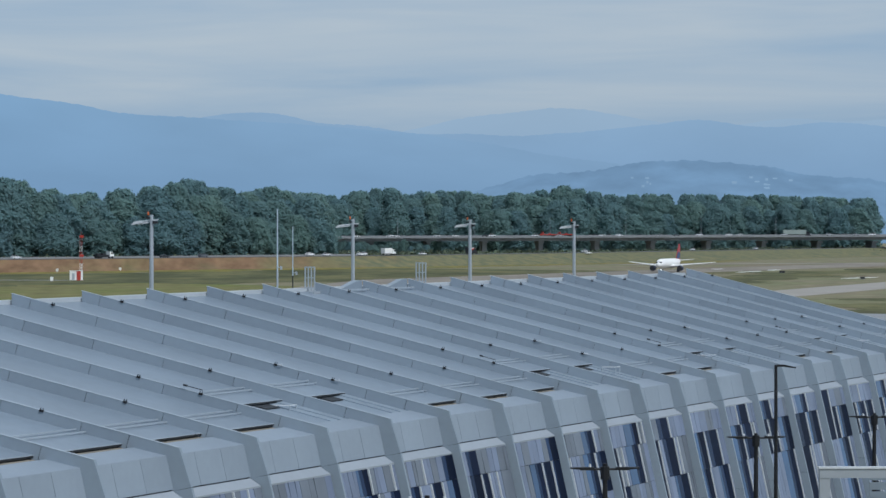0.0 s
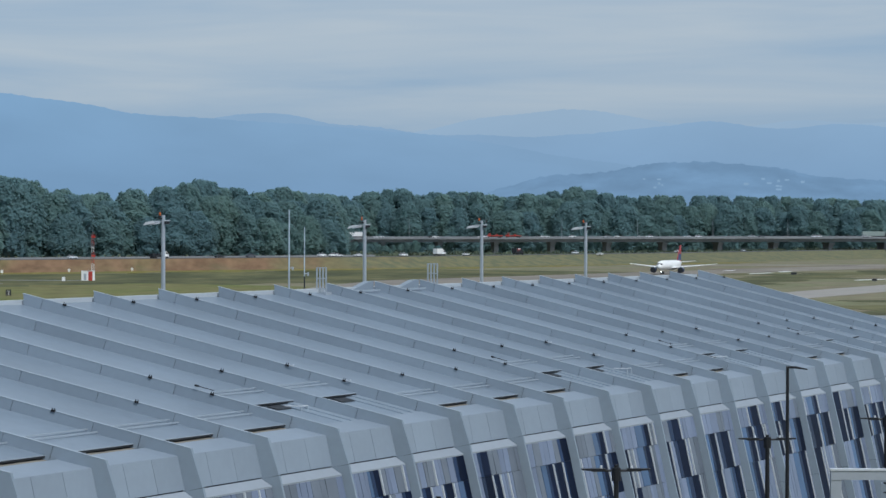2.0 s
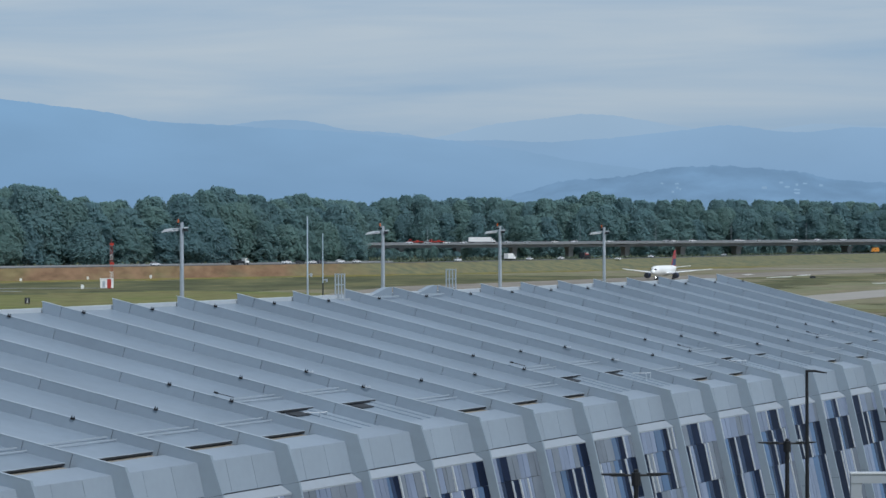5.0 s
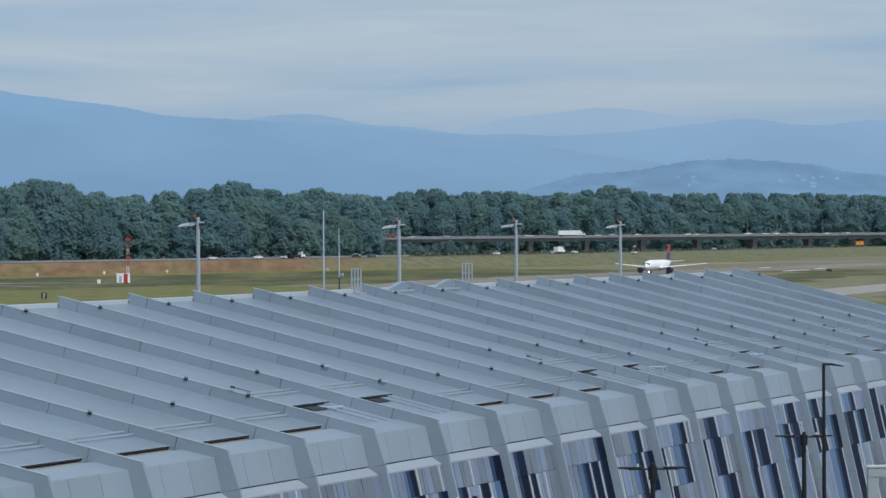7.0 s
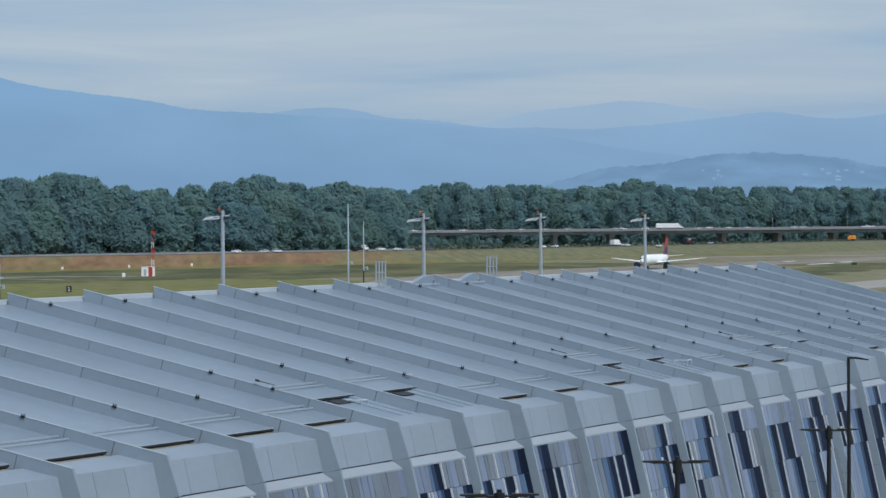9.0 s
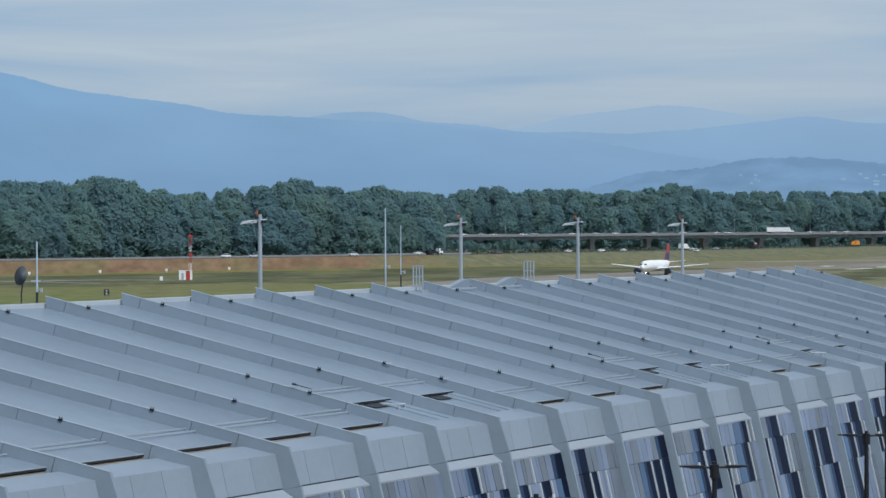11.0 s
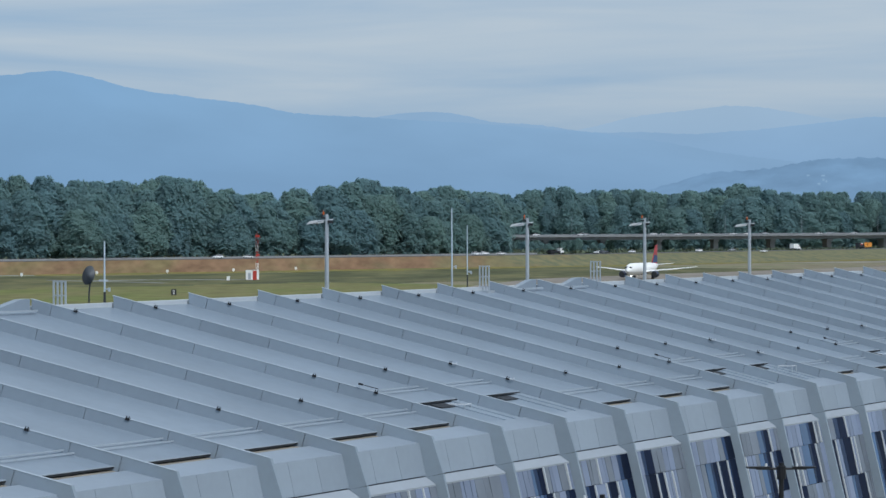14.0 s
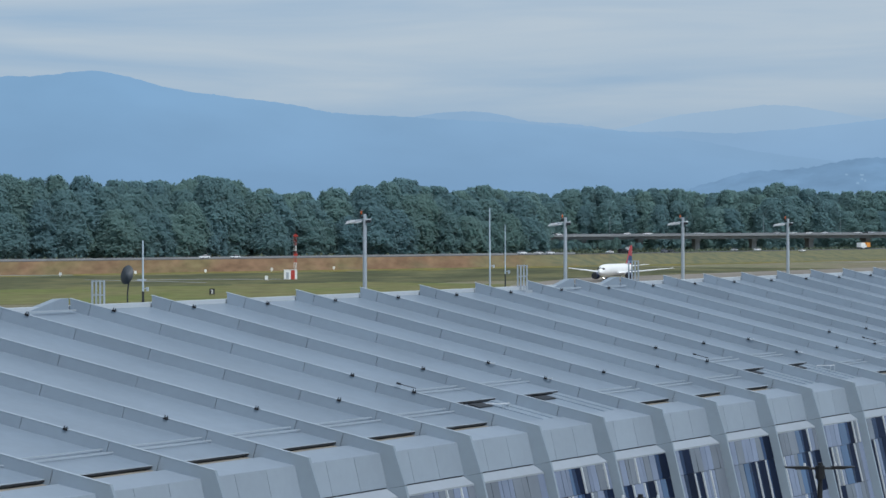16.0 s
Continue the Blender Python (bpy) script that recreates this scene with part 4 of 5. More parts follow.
def apron_light(x, y, top):
    t = thing("light_mast", "grey steel apron light mast with floodlights and a red beacon", "light mast", pose(x, y, 0), "light masts behind the building")
    bm = bmesh.new()
    tube(bm, (0, 0, 0), (0, 0, top), 0.20, 0.125, 12)
    part("pole", bm, M_GALV, t)
    bm = bmesh.new()
    tube(bm, (-0.95, -0.1, top - 0.48), (0.45, 0.1, top - 0.35), 0.05, 0.05, 8)
    arm = part("arm", bm, M_GALV, t)
    for dx, dy in ((-0.95, -0.2), (-0.6, 0.25)):
        bm = bmesh.new()
        m = Matrix.Translation((dx, dy, top - 0.56)) @ Matrix.Rotation(radians(-10), 4, "Y")
        prism(bm, [(-0.38, -0.28, -0.05), (0.36, -0.28, -0.05), (0.30, -0.28, 0.12), (-0.18, -0.28, 0.12)], (0, 0.5, 0), m)
        part("floodlight", bm, M_LENS, arm)
    bm = bmesh.new()
    prism(bm, [(0.1, -0.2, top - 0.62), (0.42, -0.2, top - 0.58), (0.42, -0.2, top - 0.44), (0.1, -0.2, top - 0.40)], (0, 0.4, 0))
    part("floodlight", bm, M_DARK, arm)
    bm = bmesh.new()
    box(bm, -0.34, -0.02, -0.1, 0.1, top - 0.28, top - 0.16)
    box(bm, -0.30, -0.26, -0.03, 0.03, top - 0.16, top + 0.06)
    part("bracket", bm, M_DARK, t)
    bm = bmesh.new()
    tube(bm, (-0.22, 0, top - 0.02), (-0.22, 0, top + 0.16), 0.06, 0.06, 10)
    tube(bm, (-0.22, 0, top + 0.16), (-0.22, 0, top + 0.22), 0.06, 0.02, 10)
    part("beacon", bm, M_BEACON, t, "orange-red beacon")


for x, y, top in ((-19.6, 190, 18.95), (-6.85, 215, 18.75), (2.25, 235, 18.78), (11.6, 250, 18.68)):
    apron_light(x, y, top)


def antenna(x, y, top, base, r, lower_dark=False):
    t = thing("antenna_mast", "thin pale antenna mast standing on the roof", "antenna", pose(x, y, base), "roof antennas")
    h = top - base
    bm = bmesh.new()
    tube(bm, (0, 0, 0), (0, 0, h * 0.3), r * 1.25, r * 1.25, 8)
    part("sleeve", bm, M_DARK if lower_dark else M_GALV, t)
    bm = bmesh.new()
    tube(bm, (0, 0, h * 0.3), (0, 0, h), r, r * 0.75, 8)
    part("rod", bm, M_ANT, t)
    bm = bmesh.new()
    tube(bm, (0, -0.02, h * 0.34), (0.22, -0.02, h * 0.34), 0.03, 0.03, 6)
    box(bm, 0.16, 0.26, -0.08, 0.04, h * 0.34 - 0.12, h * 0.34 + 0.06)
    part("bracket", bm, M_GALV, t)


M_ANT = material("pale_blue_fibreglass", (0.46, 0.55, 0.62), 0.4, 0, 0.03, 3, 0.04, 1.0)
antenna(-9.2, 157, 19.1, 14.2, 0.042)
antenna(-8.4, 158, 18.15, 14.2, 0.03, True)
antenna(-23.05, 126, 17.46, 14.2, 0.045, True)


def ladder_head(x, y, base, top, wide):
    """The upper end of a roof ladder: stiles carried over the edge and joined by hoops."""
    t = thing("roof_ladder", "grey steel ladder head with guard rails over the roof edge", "ladder", pose(x, y, base, 0, 0, -20), "roof ladders")
    h = top - base
    for dx in (-wide / 2, -wide / 6, wide / 6, wide / 2):
        bm = bmesh.new()
        box(bm, dx - 0.035, dx + 0.035, -0.03, 0.03, 0, h)
        part("stile", bm, M_GALV, t)
    for z in (h * 0.98, h * 0.55, h * 0.15):
        bm = bmesh.new()
        box(bm, -wide / 2, wide / 2, -0.02, 0.02, z - 0.03, z + 0.02)
        part("rung", bm, M_GALV, t)
    bm = bmesh.new()
    box(bm, -wide / 2 - 0.1, wide / 2 + 0.1, -0.3, 0.6, -0.25, 0.0)
    part("foot_plate", bm, M_GALV, t)


ladder_head(-7.35, 156, 14.55, 15.92, 0.55)
ladder_head(-1.35, 173, 14.6, 15.95, 0.62)
ladder_head(-24.3, 122, 14.35, 15.75, 0.60)


def ridge_gable(k):
    """A small pitched flashing that rises to a rib's upper end."""
    t = thing("ridge_flashing", "small pitched grey metal flashing at the ridge", "flashing", group="ridge flashings")
    bm = bmesh.new()
    prism(bm, [at(k - 0.55, -20.5, 4.70), at(k - 0.02, -20.5, 4.70), at(k - 0.02, -20.5, 5.28), at(k - 0.12, -20.5, 5.26)], U_DIR * 0.35)
    part("sheet", bm, M_FIN, t)
    bm = bmesh.new()
    prism(bm, [at(k - 0.62, -19.7, 4.74), at(k - 0.08, -19.7, 4.74), at(k - 0.08, -19.7, 4.82), at(k - 0.62, -19.7, 4.82)], U_DIR * 0.12)
    part("kerb", bm, M_CAP, t)


for k in (3, 11, 12):
    ridge_gable(k)


def dish():
    t = thing("satellite_dish", "dark grey satellite dish on a bent post on the roof", "satellite dish", pose(-23.5, 125, 14.2))
    bm = bmesh.new()
    tube(bm, (-0.08, 0.05, 0), (-0.08, 0.05, 0.95), 0.035)
    tube(bm, (-0.08, 0.05, 0.95), (0.0, 0.05, 1.55), 0.035)
    part("post", bm, M_DARK, t)
    bm = bmesh.new()
    m = Matrix.Translation((0, 0, 1.72)) @ Matrix.Rotation(radians(-38), 4, "Z") @ Matrix.Rotation(radians(78), 4, "X")
    rings = []
    for r, z in ((0.42, 0.12), (0.36, 0.07), (0.2, 0.02), (0.03, 0.0)):
        rings.append([m @ Vector((r * math.cos(2 * math.pi * i / 20), r * 1.05 * math.sin(2 * math.pi * i / 20), z)) for i in range(20)])
    loft(bm, rings)
    part("reflector", bm, M_DISH, t, smooth=True)


M_DISH = material("dish_paint", (0.075, 0.085, 0.095), 0.6, 0.1, 0.06, 4, 0.1, 1.5)
dish()


def guard_rail(k, w, u, length=0.75):
    """A short galvanised guard rail in a roof recess."""
    t = thing("guard_rail", "short galvanised guard rail in a roof recess", "railing", group="roof guard rails")
    base = up_line(u, DEEP + 0.45)
    for i, (dw, du) in enumerate(((0, 0), (0, length), (0.6, length))):
        p = at(k, u + du, 0) + A_DIR * (w + dw)
        bm = bmesh.new()
        tube(bm, (p.x, p.y, KNEE.z + base - 0.4), (p.x, p.y, KNEE.z + base + (0.55 if k == 9 else 0.3)), 0.035)
        part("post", bm, M_CAP, t)
    for z in (0.55,) if k == 9 else (0.3,):
        a, b, c = (at(k, u, base + z) + A_DIR * w, at(k, u + length, base + z) + A_DIR * w, at(k, u + length, base + z) + A_DIR * (w + 0.6))
        bm = bmesh.new()
        tube(bm, a, b, 0.022)
        tube(bm, b, c, 0.022)
        part("rail", bm, M_RAIL, t)


for k, w, u in ((3, 4.7, -4.55), (9, 4.9, -3.8), (12, 4.7, -4.5), (17, 4.9, -3.8)):
    guard_rail(k, w, u)


# ======== before the building: poles and a canopy frame ========
def cross_pole(x, y, top, wide, turn):
    t = thing("light_pole", "black double-arm street light pole in front of the glass front", "street light", pose(x, y, 0, 0, 0, turn), "black light poles")
    bm = bmesh.new()
    tube(bm, (0, 0, 0), (0, 0, top + 0.25), 0.16, 0.10, 10)
    part("pole", bm, M_BLACKPOLE, t)
    bm = bmesh.new()
    tube(bm, (-wide * 0.36, 0, top), (wide * 0.36, 0, top), 0.05, 0.05, 8)
    tube(bm, (0, 0, top - 0.45), (0, 0, top + 0.12), 0.2, 0.2, 10)
    arm = part("arm", bm, M_BLACKPOLE, t)
    for s in (-1, 1):
        bm = bmesh.new()
        prism(bm, [(s * wide * 0.16, -0.18, top - 0.04), (s * wide * 0.5, -0.12, top + 0.02), (s * wide * 0.5, -0.12, top + 0.08), (s * wide * 0.16, -0.18, top + 0.10)], (0, 0.34, 0))
        part("lamp_head", bm, M_BLACKPOLE, arm)
        bm = bmesh.new()
        tube(bm, (s * wide * 0.22, 0, top + 0.10), (s * wide * 0.22, 0, top + 0.22), 0.06, 0.05, 8)
        part("sensor", bm, M_RAIL, arm)


cross_pole(-0.6, 107, 7.65, 3.0, 4)
cross_pole(7.0, 122, 7.62, 3.0, 4)
cross_pole(16.4, 148, 7.05, 3.0, 4)
cross_pole(25.2, 165, 7.0, 3.0, 4)


def tall_pole():
    t = thing("light_pole", "tall thin black pole with one flat lamp head", "street light", pose(16.5, 140, 0), "black light poles")
    bm = bmesh.new()
    tube(bm, (0, 0, 0), (0, 0, 11.25), 0.12, 0.075, 10)
    part("pole", bm, M_BLACKPOLE, t)
    bm = bmesh.new()
    prism(bm, [(-0.05, -0.15, 11.17), (0.35, -0.15, 11.17), (0.98, -0.15, 11.10), (0.98, -0.15, 11.15), (0.4, -0.15, 11.28), (-0.05, -0.15, 11.27)], (0, 0.3, 0))
    part("lamp_head", bm, M_BLACKPOLE, t)


tall_pole()


def canopy():
    t = thing("canopy_frame", "pale painted steel canopy frame beside the glass front", "canopy")
    x0, y0, z1 = 20.0, 150, 5.32
    for dx in (0.28, 6.2, 12.0):
        bm = bmesh.new()
        box(bm, x0 + dx - 0.28, x0 + dx + 0.28, y0, y0 + 0.4, 0, z1 - 0.55)
        part("post", bm, M_CANOPY, t)
    bm = bmesh.new()
    box(bm, x0, x0 + 14, y0 - 0.03, y0 + 0.43, z1 - 0.55, z1 - 0.06)
    part("beam", bm, M_CANOPY, t)
    bm = bmesh.new()
    box(bm, x0 - 0.04, x0 + 14.1, y0 - 0.08, y0 + 0.5, z1 - 0.06, z1 + 0.03)
    part("roof", bm, M_RAIL, t)
    for i in range(9):
        bm = bmesh.new()
        box(bm, x0 + 2.9, x0 + 13.9, y0 + 1.6, y0 + 1.66, 0.5 + 0.5 * i, 0.9 + 0.5 * i)
        part("louvre", bm, M_FIN, t)


M_CANOPY = material("canopy_paint", (0.36, 0.39, 0.42), 0.5, 0.1, 0.03, 3, 0.05, 0.5)
canopy()


# ======== on the field ========
def glide_mast():
    t = thing("antenna_tower", "red and white lattice antenna tower on the grass", "tower", pose(-126, 984, 0))
    for i in range(8):
        z0, z1 = 2.0 * i, 2.0 * (i + 1)
        bm = bmesh.new()
        for sx, sy in ((-0.45, -0.35), (0.45, -0.35), (0, 0.45)):
            tube(bm, (sx, sy, z0), (sx, sy, z1), 0.045, 0.045, 6)
        for a, b in (((-0.45, -0.35), (0.45, -0.35)), ((0.45, -0.35), (0, 0.45)), ((0, 0.45), (-0.45, -0.35))):
            tube(bm, (*a, z0), (*b, z0 + 1.0), 0.02, 0.02, 5)
            tube(bm, (*b, z0 + 1.0), (*a, z1), 0.02, 0.02, 5)
        part("section", bm, M_RED if i in (0, 3, 4, 6, 7) else M_WHITE, t)
    for z in (8.3, 15.0):
        bm = bmesh.new()
        box(bm, -0.5, 0.9, -0.6, -0.3, z, z + 0.8)
        part("aerial", bm, M_RED, t)
    bm = bmesh.new()
    tube(bm, (0, 0, 16), (0, 0, 17.2), 0.05, 0.03, 6)
    part("spike", bm, M_RED, t)


def shelter():
    t = thing("equipment_shelter", "white and red striped equipment shelter beside the tower", "shed", pose(-127.2, 980, 0, 0, 0, 8))
    for i, (x0, x1, mat) in enumerate(((-2.3, 0.1, M_WHITE), (0.1, 1.5, M_RED), (1.5, 2.3, M_WHITE))):
        bm = bmesh.new()
        box(bm, x0, x1, -1.4, 1.4, 0.2, 3.4)
        part("wall_panel", bm, mat, t)
    bm = bmesh.new()
    box(bm, -2.4, 2.4, -1.5, 1.5, 3.4, 3.55)
    part("roof", bm, M_WHITE, t)
    bm = bmesh.new()
    box(bm, -1.5, -0.6, -1.46, -1.4, 0.4, 2.6)
    part("door", bm, M_GALV, t)


glide_mast()
shelter()
strip("service_path", [(-182, 975), (-160, 990), (-131, 985)], 4.5, 0.14, M_CONCRETE, 0.2, "pale gravel service path to the shelter", "path")
strip("service_path", [(-200, 985), (-186, 968), (-150, 930)], 3.0, 0.14, M_CONCRETE, 0.2, "pale gravel service path in the grass", "path")
strip("service_path", [(-262, 1075), (-226, 1085)], 7, 0.14, M_CONCRETE, 0.2, "pale gravel pad in the grass", "path")


def edge_light(x, y):
    t = thing("runway_light", "small white runway marker light on the grass", "runway light", pose(x, y, 0), "runway marker lights")
    bm = bmesh.new()
    tube(bm, (0, 0, 0), (0, 0, 0.6), 0.12, 0.12, 6)
    part("stem", bm, M_WHITE, t)
    bm = bmesh.new()
    box(bm, -0.45, 0.45, -0.3, 0.3, 0.5, 1.55)
    part("housing", bm, M_WHITE, t)


for i in range(-4, 8):
    edge_light(-181 + 21.8 * i, 1129 + 37.0 * i)


def cabinet(x, y, w, h, mat, label):
    t = thing("field_cabinet", label, "cabinet", pose(x, y, 0))
    bm = bmesh.new()
    box(bm, -w / 2, w / 2, -0.4, 0.4, 0.1, h)
    part("housing", bm, mat, t)
    bm = bmesh.new()
    box(bm, -w / 2 - 0.1, w / 2 + 0.1, -0.5, 0.5, 0, 0.1)
    part("plinth", bm, M_CONCRETE, t)


cabinet(-135, 975, 1.0, 1.5, M_WHITE, "small white field cabinet beside the service path")
cabinet(-212, 1120, 1.2, 1.6, M_WHITE, "small white field cabinet in the grass")
cabinet(-176, 960, 3.0, 0.7, M_GALV, "low grey field cabinet in the grass")
cabinet(138, 1150, 2.2, 1.0, M_DARK, "low dark sign box beside the runway")
cabinet(150, 1010, 1.6, 0.9, M_DARK, "low dark sign box beside the taxiway")


def distance_sign():
    t = thing("runway_sign", "black runway distance sign with a white numeral two", "sign", pose(-119, 753, 0, 0, 0, 8))
    bm = bmesh.new()
    box(bm, -0.72, 0.72, -0.12, 0.12, 0.3, 1.85)
    part("board", bm, M_DARK, t)
    for dx in (-0.5, 0.5):
        bm = bmesh.new()
        tube(bm, (dx, 0, 0), (dx, 0, 0.4), 0.06)
        part("leg", bm, M_DARK, t)
    cu = bpy.data.curves.new("numeral", "FONT")
    cu.body, cu.size, cu.extrude, cu.align_x = "2", 1.45, 0.01, "CENTER"
    cu.materials.append(M_WHITE)
    ob = new("numeral", cu)
    ob.parent = t
    ob.matrix_basis = pose(0, -0.14, 0.57, 90, 0, 0)


distance_sign()


# ======== traffic ========
M_TYRE = material("tyre_rubber", (0.02, 0.02, 0.022), 0.85, 0, 0.1, 6)
M_GLASSCAR = material("car_glass", (0.015, 0.02, 0.025), 0.12, 0, 0.0)
PAINTS = [material("car_paint", c, 0.3, 0.1, 0.02, 2) for c in ((0.78, 0.78, 0.78), (0.70, 0.71, 0.73), (0.42, 0.44, 0.46), (0.05, 0.055, 0.06), (0.12, 0.13, 0.15), (0.34, 0.03, 0.025))]
WORDS = ["white", "pale silver", "silver", "black", "dark grey", "red"]


def wheels(t, xs, half, r=0.34):
    for x in xs:
        for s in (-1, 1):
            bm = bmesh.new()
            tube(bm, (x, s * half, r), (x, s * (half - 0.25), r), r, r, 12)
            part("wheel", bm, M_TYRE, t)


def car(i, suv=False, where="on the road"):
    t = thing("car", f"{WORDS[i]} {'sport utility car' if suv else 'saloon car'} driving {where}", "car", group="cars on the roads")
    h = 0.25 if suv else 0.0
    bm = bmesh.new()
    prism(bm, [(-2.3, -0.88, 0.35), (2.3, -0.88, 0.35), (2.35, -0.88, 0.7), (1.9, -0.88, 0.9 + h), (0.9, -0.88, 0.98 + h), (-2.2, -0.88, 1.0 + h), (-2.35, -0.88, 0.7)], (0, 1.76, 0))
    body = part("body", bm, PAINTS[i], t)
    bm = bmesh.new()
    back = -2.1 if suv else -1.6
    loft(bm, [[Vector((0.95, -0.84, 0.97 + h)), Vector((0.95, 0.84, 0.97 + h)), Vector((back - 0.1, 0.84, 0.99 + h)), Vector((back - 0.1, -0.84, 0.99 + h))],
              [Vector((0.2, -0.70, 1.38 + h)), Vector((0.2, 0.70, 1.38 + h)), Vector((back + 0.45, 0.70, 1.40 + h)), Vector((back + 0.45, -0.70, 1.40 + h))]])
    part("cabin_glass", bm, M_GLASSCAR, t)
    bm = bmesh.new()
    loft(bm, [[Vector((0.25, -0.71, 1.38 + h)), Vector((0.25, 0.71, 1.38 + h)), Vector((back + 0.4, 0.71, 1.40 + h)), Vector((back + 0.4, -0.71, 1.40 + h))],
              [Vector((0.05, -0.62, 1.47 + h)), Vector((0.05, 0.62, 1.47 + h)), Vector((back + 0.55, 0.62, 1.47 + h)), Vector((back + 0.55, -0.62, 1.47 + h))]])
    part("roof", bm, PAINTS[i], t)
    wheels(t, (-1.4, 1.4), 0.9)
    return t


def truck(kind):
    """Lorries: 'box', 'orange', 'flat', 'dark', 'semi', 'grey_semi'; the cab is at +x."""
    labels = {"box": "white box truck with a white cab on the road", "orange": "orange box truck on the road", "flat": "dark flatbed truck with a white cab on the road",
              "dark": "dark box truck with a red band on the road", "semi": "white articulated lorry on the bridge", "grey_semi": "grey-green articulated lorry with a dark cab on the bridge",
              "red": "red flatbed truck on the bridge"}
    t = thing("truck", labels[kind], "truck", group="trucks on the roads")
    cabmat = {"box": M_WHITE, "orange": M_ORANGE, "flat": M_WHITE, "dark": M_DARK, "semi": M_WHITE, "grey_semi": M_DARK, "red": M_RED}[kind]
    boxmat = {"box": M_WHITE, "orange": M_ORANGE, "flat": M_DARK, "dark": M_DARK, "semi": M_WHITE, "grey_semi": M_TRAILER, "red": M_RED}[kind]
    length = {"semi": 15.5, "grey_semi": 15.8, "flat": 7.2, "red": 8.0}.get(kind, 5.4)
    z1 = 1.6 if kind in ("flat", "red") else (4.0 if length > 10 else 3.55)
    bm = bmesh.new()
    box(bm, -length - 0.1, 2.5, -0.45, 0.45, 0.55, 0.95)
    part("chassis", bm, M_DARK, t)
    bm = bmesh.new()
    box(bm, -length, -0.1, -1.25, 1.25, 0.95 if z1 < 2 else 1.0, z1)
    body = part("cargo_body", bm, boxmat, t)
    if kind == "dark":
        bm = bmesh.new()
        box(bm, -length * 0.7, -length * 0.15, -1.28, 1.28, 2.3, 2.9)
        part("band", bm, M_RED, body)
        bm = bmesh.new()
        box(bm, -length * 0.6, -length * 0.1, -1.28, 1.28, 2.95, 3.3)
        part("band", bm, M_WHITE, body)
    if kind in ("flat", "red"):
        bm = bmesh.new()
        for x in ((-length + 0.4, -length * 0.5) if kind == "flat" else (-length * 0.6,)):
            box(bm, x, x + 1.6, -1.0, 1.0, 1.6, 2.2)
        part("load", bm, M_DARK if kind == "flat" else M_RED, t)
    bm = bmesh.new()
    prism(bm, [(0.15, -1.15, 0.8), (2.6, -1.15, 0.8), (2.6, -1.15, 1.7), (2.0, -1.15, 1.85), (1.65, -1.15, 2.85), (0.15, -1.15, 3.0)], (0, 2.3, 0))
    cab = part("cab", bm, cabmat, t)
    bm = bmesh.new()
    prism(bm, [(0.9, -1.17, 1.9), (1.9, -1.17, 1.9), (1.6, -1.17, 2.65), (0.9, -1.17, 2.65)], (0, 2.34, 0))
    part("cab_window", bm, M_GLASSCAR, cab)
    wheels(t, (1.7, -length + 1.3, -length + 2.5) if length > 6 else (1.7, -length + 1.4), 1.2, 0.5)
    return t


M_TRAILER = material("grey_green_trailer", (0.30, 0.36, 0.33), 0.5, 0.1, 0.04, 2, 0.06, 0.4)


def deck_height(s):
    return 11.93 + 0.6 * min(max(s / 492.5, 0), 1) + 0.6 * min(max((s - 492.5) / 221, 0), 1) + 1.7 * min(max((s - 713.6) / 653, 0), 1)


def on_line(line, s, z, side, forward):
    p, d = along(line, s)
    z = deck_height(s) if z is None else z
    n = Vector((-d.y, d.x, 0))
    q = p + n * side
    return pose(q.x, q.y, z, 0, 0, math.degrees(math.atan2(d.y, d.x)) + (0 if forward else 180))


MOVING = []      # (thing, line, start, speed, height, side)


def drive(t, line, start, speed, z, side):
    if line is ROAD:
        start, speed = start * 0.94, speed * 0.94
    MOVING.append((t, line, start, speed, z, side))
    t.matrix_basis = on_line(line, start, z, side, speed > 0)


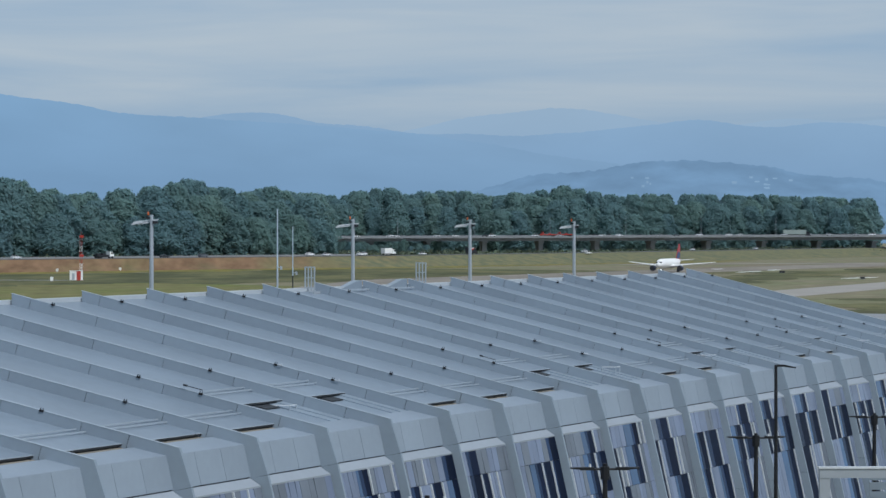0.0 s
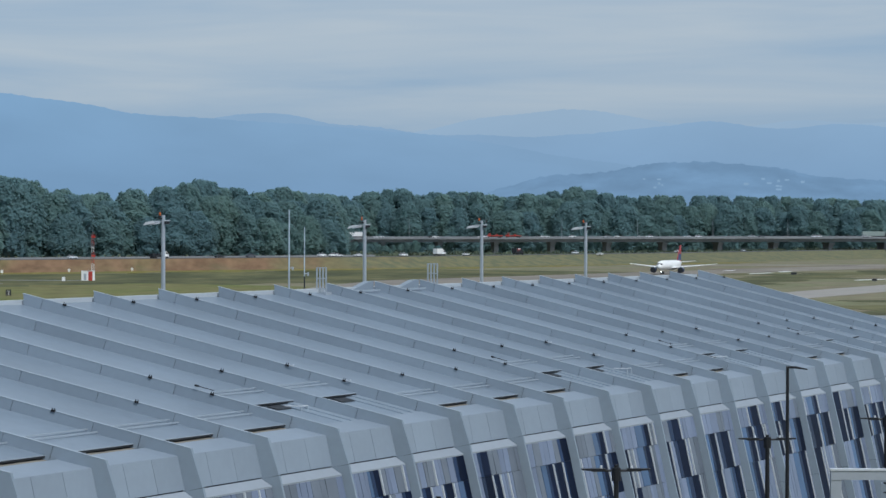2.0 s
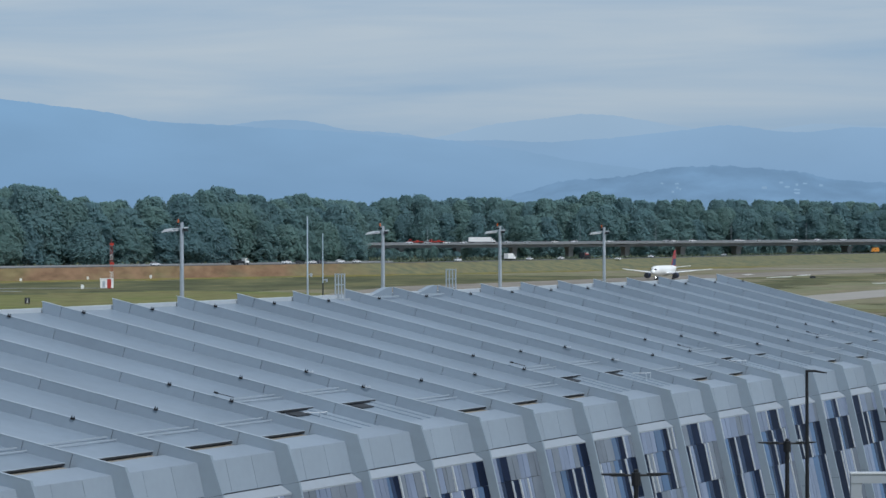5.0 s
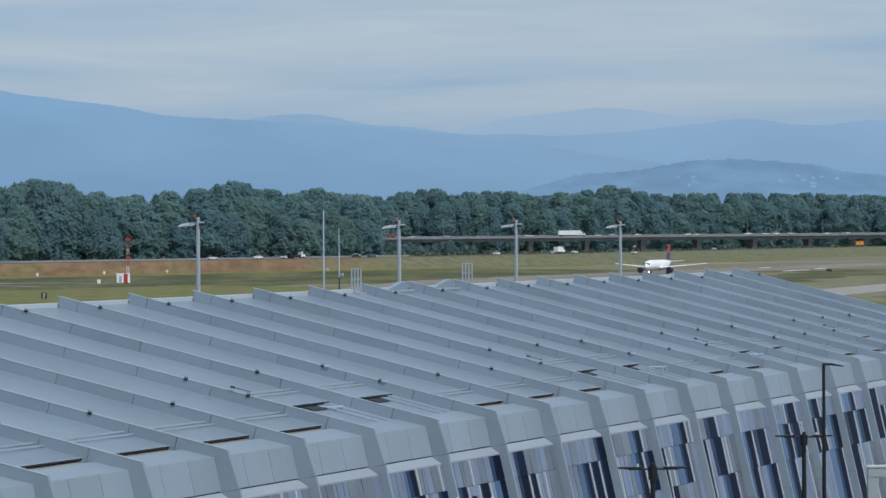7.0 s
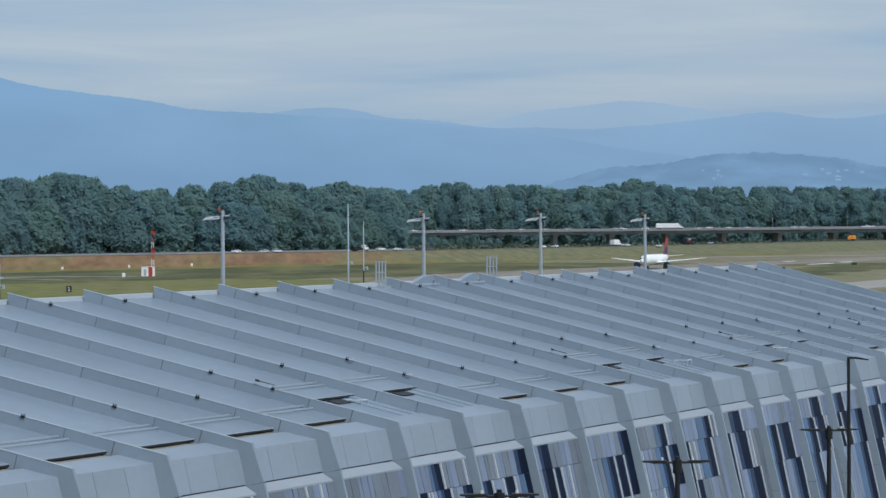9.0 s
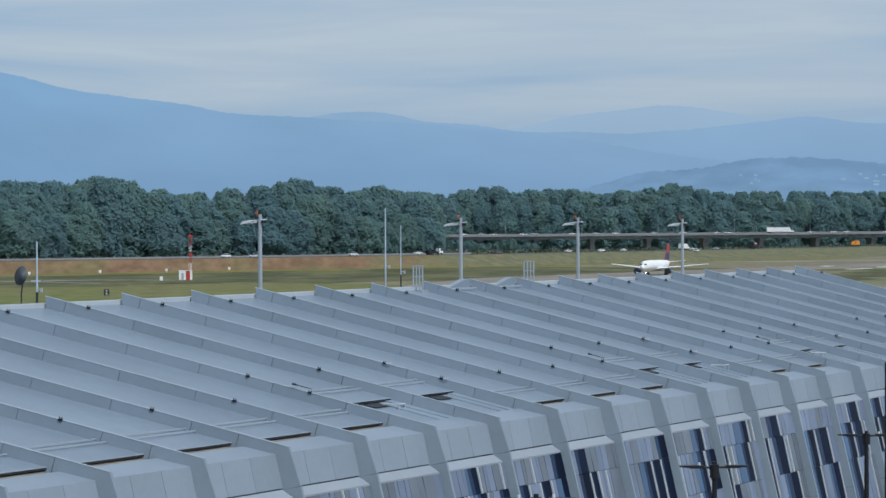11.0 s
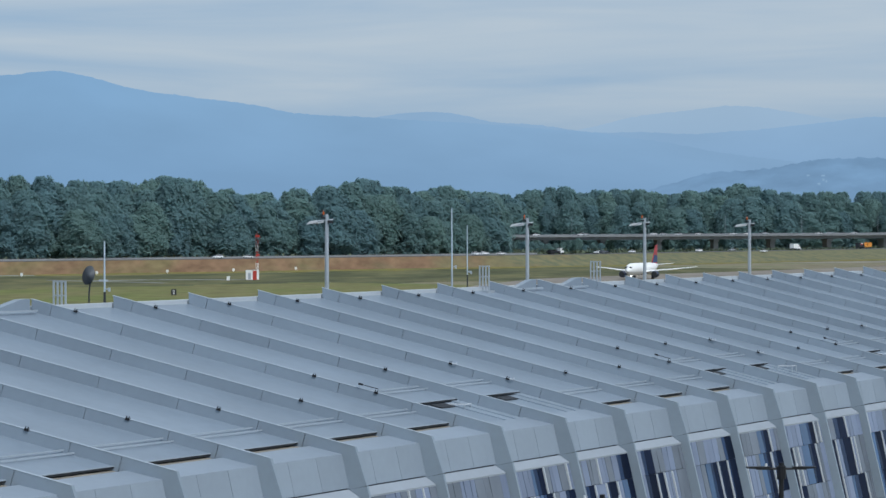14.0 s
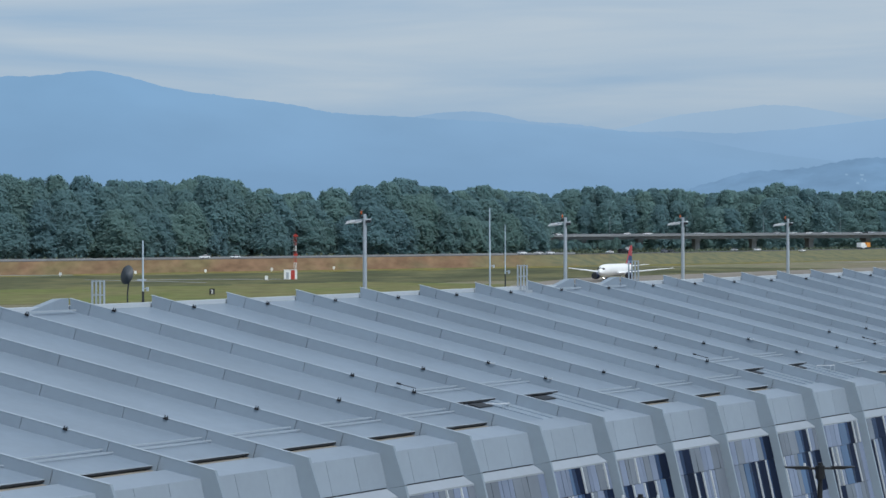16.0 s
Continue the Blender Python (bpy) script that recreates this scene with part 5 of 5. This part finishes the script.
def traffic():
    rng = random.Random(23)
    z = ROAD_Z + 0.05
    drive(truck("flat"), ROAD, 484.6, 13.4, z, -3)
    drive(truck("box"), ROAD, 677, 18.3, z, -3)
    drive(truck("dark"), ROAD, 759, 19.0, z, -3)
    drive(truck("orange"), ROAD, 1482, -31.0, z, 3)
    for i, suv, s, v in ((0, True, 663, -15.2), (0, False, 681, -15.2), (0, False, 707, 16.3), (0, True, 655, 11.5), (1, False, 1053, -21.4),
                         (3, False, 520, 14.0), (4, True, 545, 12.0), (2, False, 1160, -21.0), (1, True, 430, 13.0), (0, False, 900, -13.0)):
        drive(car(i, suv), ROAD, s, v, z, -3 if v > 0 else 3)
    for i, suv, s, side in ((0, True, 628, 6.2), (0, False, 872, -13), (0, False, 640, 6.3)):
        t = car(i, suv, "slowly beside the road")
        t["label"] = "white car parked at the roadside"
        t.matrix_basis = on_line(ROAD, s * 0.94, z if side > 0 else ROAD_Z - 0.6, side, True)
    # the bridge: s = 0 at its near-side end, 492.5 m at the bend
    deck = None
    drive(truck("semi"), BRIDGE, 451, 24.8, deck, -4)
    drive(truck("grey_semi"), BRIDGE, 810, 23.2, deck, -4)
    drive(truck("red"), BRIDGE, 632, -22.0, deck, 6)
    drive(truck("red"), BRIDGE, 644, -21.5, deck, 9.5)
    s = 60
    while s < 860:
        drive(car(rng.choice((0, 0, 1, 1, 2, 4, 0)), rng.random() < 0.4, "on the bridge"), BRIDGE, s, 24.0 + rng.uniform(-1.5, 1.5), deck, -8.5 if rng.random() < 0.6 else -11.5)
        s += rng.uniform(14, 46)
    s = 420
    while s < 1290:
        drive(car(rng.choice((0, 0, 1, 1, 2, 3, 0)), rng.random() < 0.4, "on the bridge"), BRIDGE, s, -22.5 + rng.uniform(-1.5, 1.5), deck, rng.choice((3.0, 6.5, 10.0)))
        s += rng.uniform(16, 50)


traffic()


def bridge_lamp(s):
    p, d = along(BRIDGE, s)
    t = thing("street_lamp", "thin grey street lamp post on the bridge", "street lamp", pose(p.x, p.y + 15, deck_height(s) - 0.2), "bridge lamps")
    bm = bmesh.new()
    tube(bm, (0, 0, 0), (0, 0, 12.5), 0.13, 0.08, 6)
    part("pole", bm, M_GALV, t)
    bm = bmesh.new()
    tube(bm, (0, 0, 12.4), (0, -2.2, 12.8), 0.06, 0.05, 6)
    box(bm, -0.15, 0.15, -2.9, -2.1, 12.72, 12.86)
    part("lamp_head", bm, M_GALV, t)


for i in range(7):
    bridge_lamp(480 + 52 * i)


# ======== what moves ========
def motions():
    rows = []
    for t, px, dist, turn in ((0, 1184, 1170, 19), (1.5, 1170, 1160, 19), (3.5, 1146, 1143, 18.8), (7, 1082, 1100, 18.5), (11, 969, 1039, 18), (12.5, 905, 1009, 17.5), (14.5, 800, 974, 17), (16, 714, 945, 16.5)):
        rows.append((t, pose((px - 784) / 5000 * dist, dist, 0.1, 0, 0, -turn)))
    walk(plane, rows)
    for t, line, start, speed, z, side in MOVING:
        walk(t, [(s, on_line(line, start + speed * s, z, side, speed > 0)) for s in (0, 2, 4, 6, 8, 10, 12, 14, 16)])


motions()
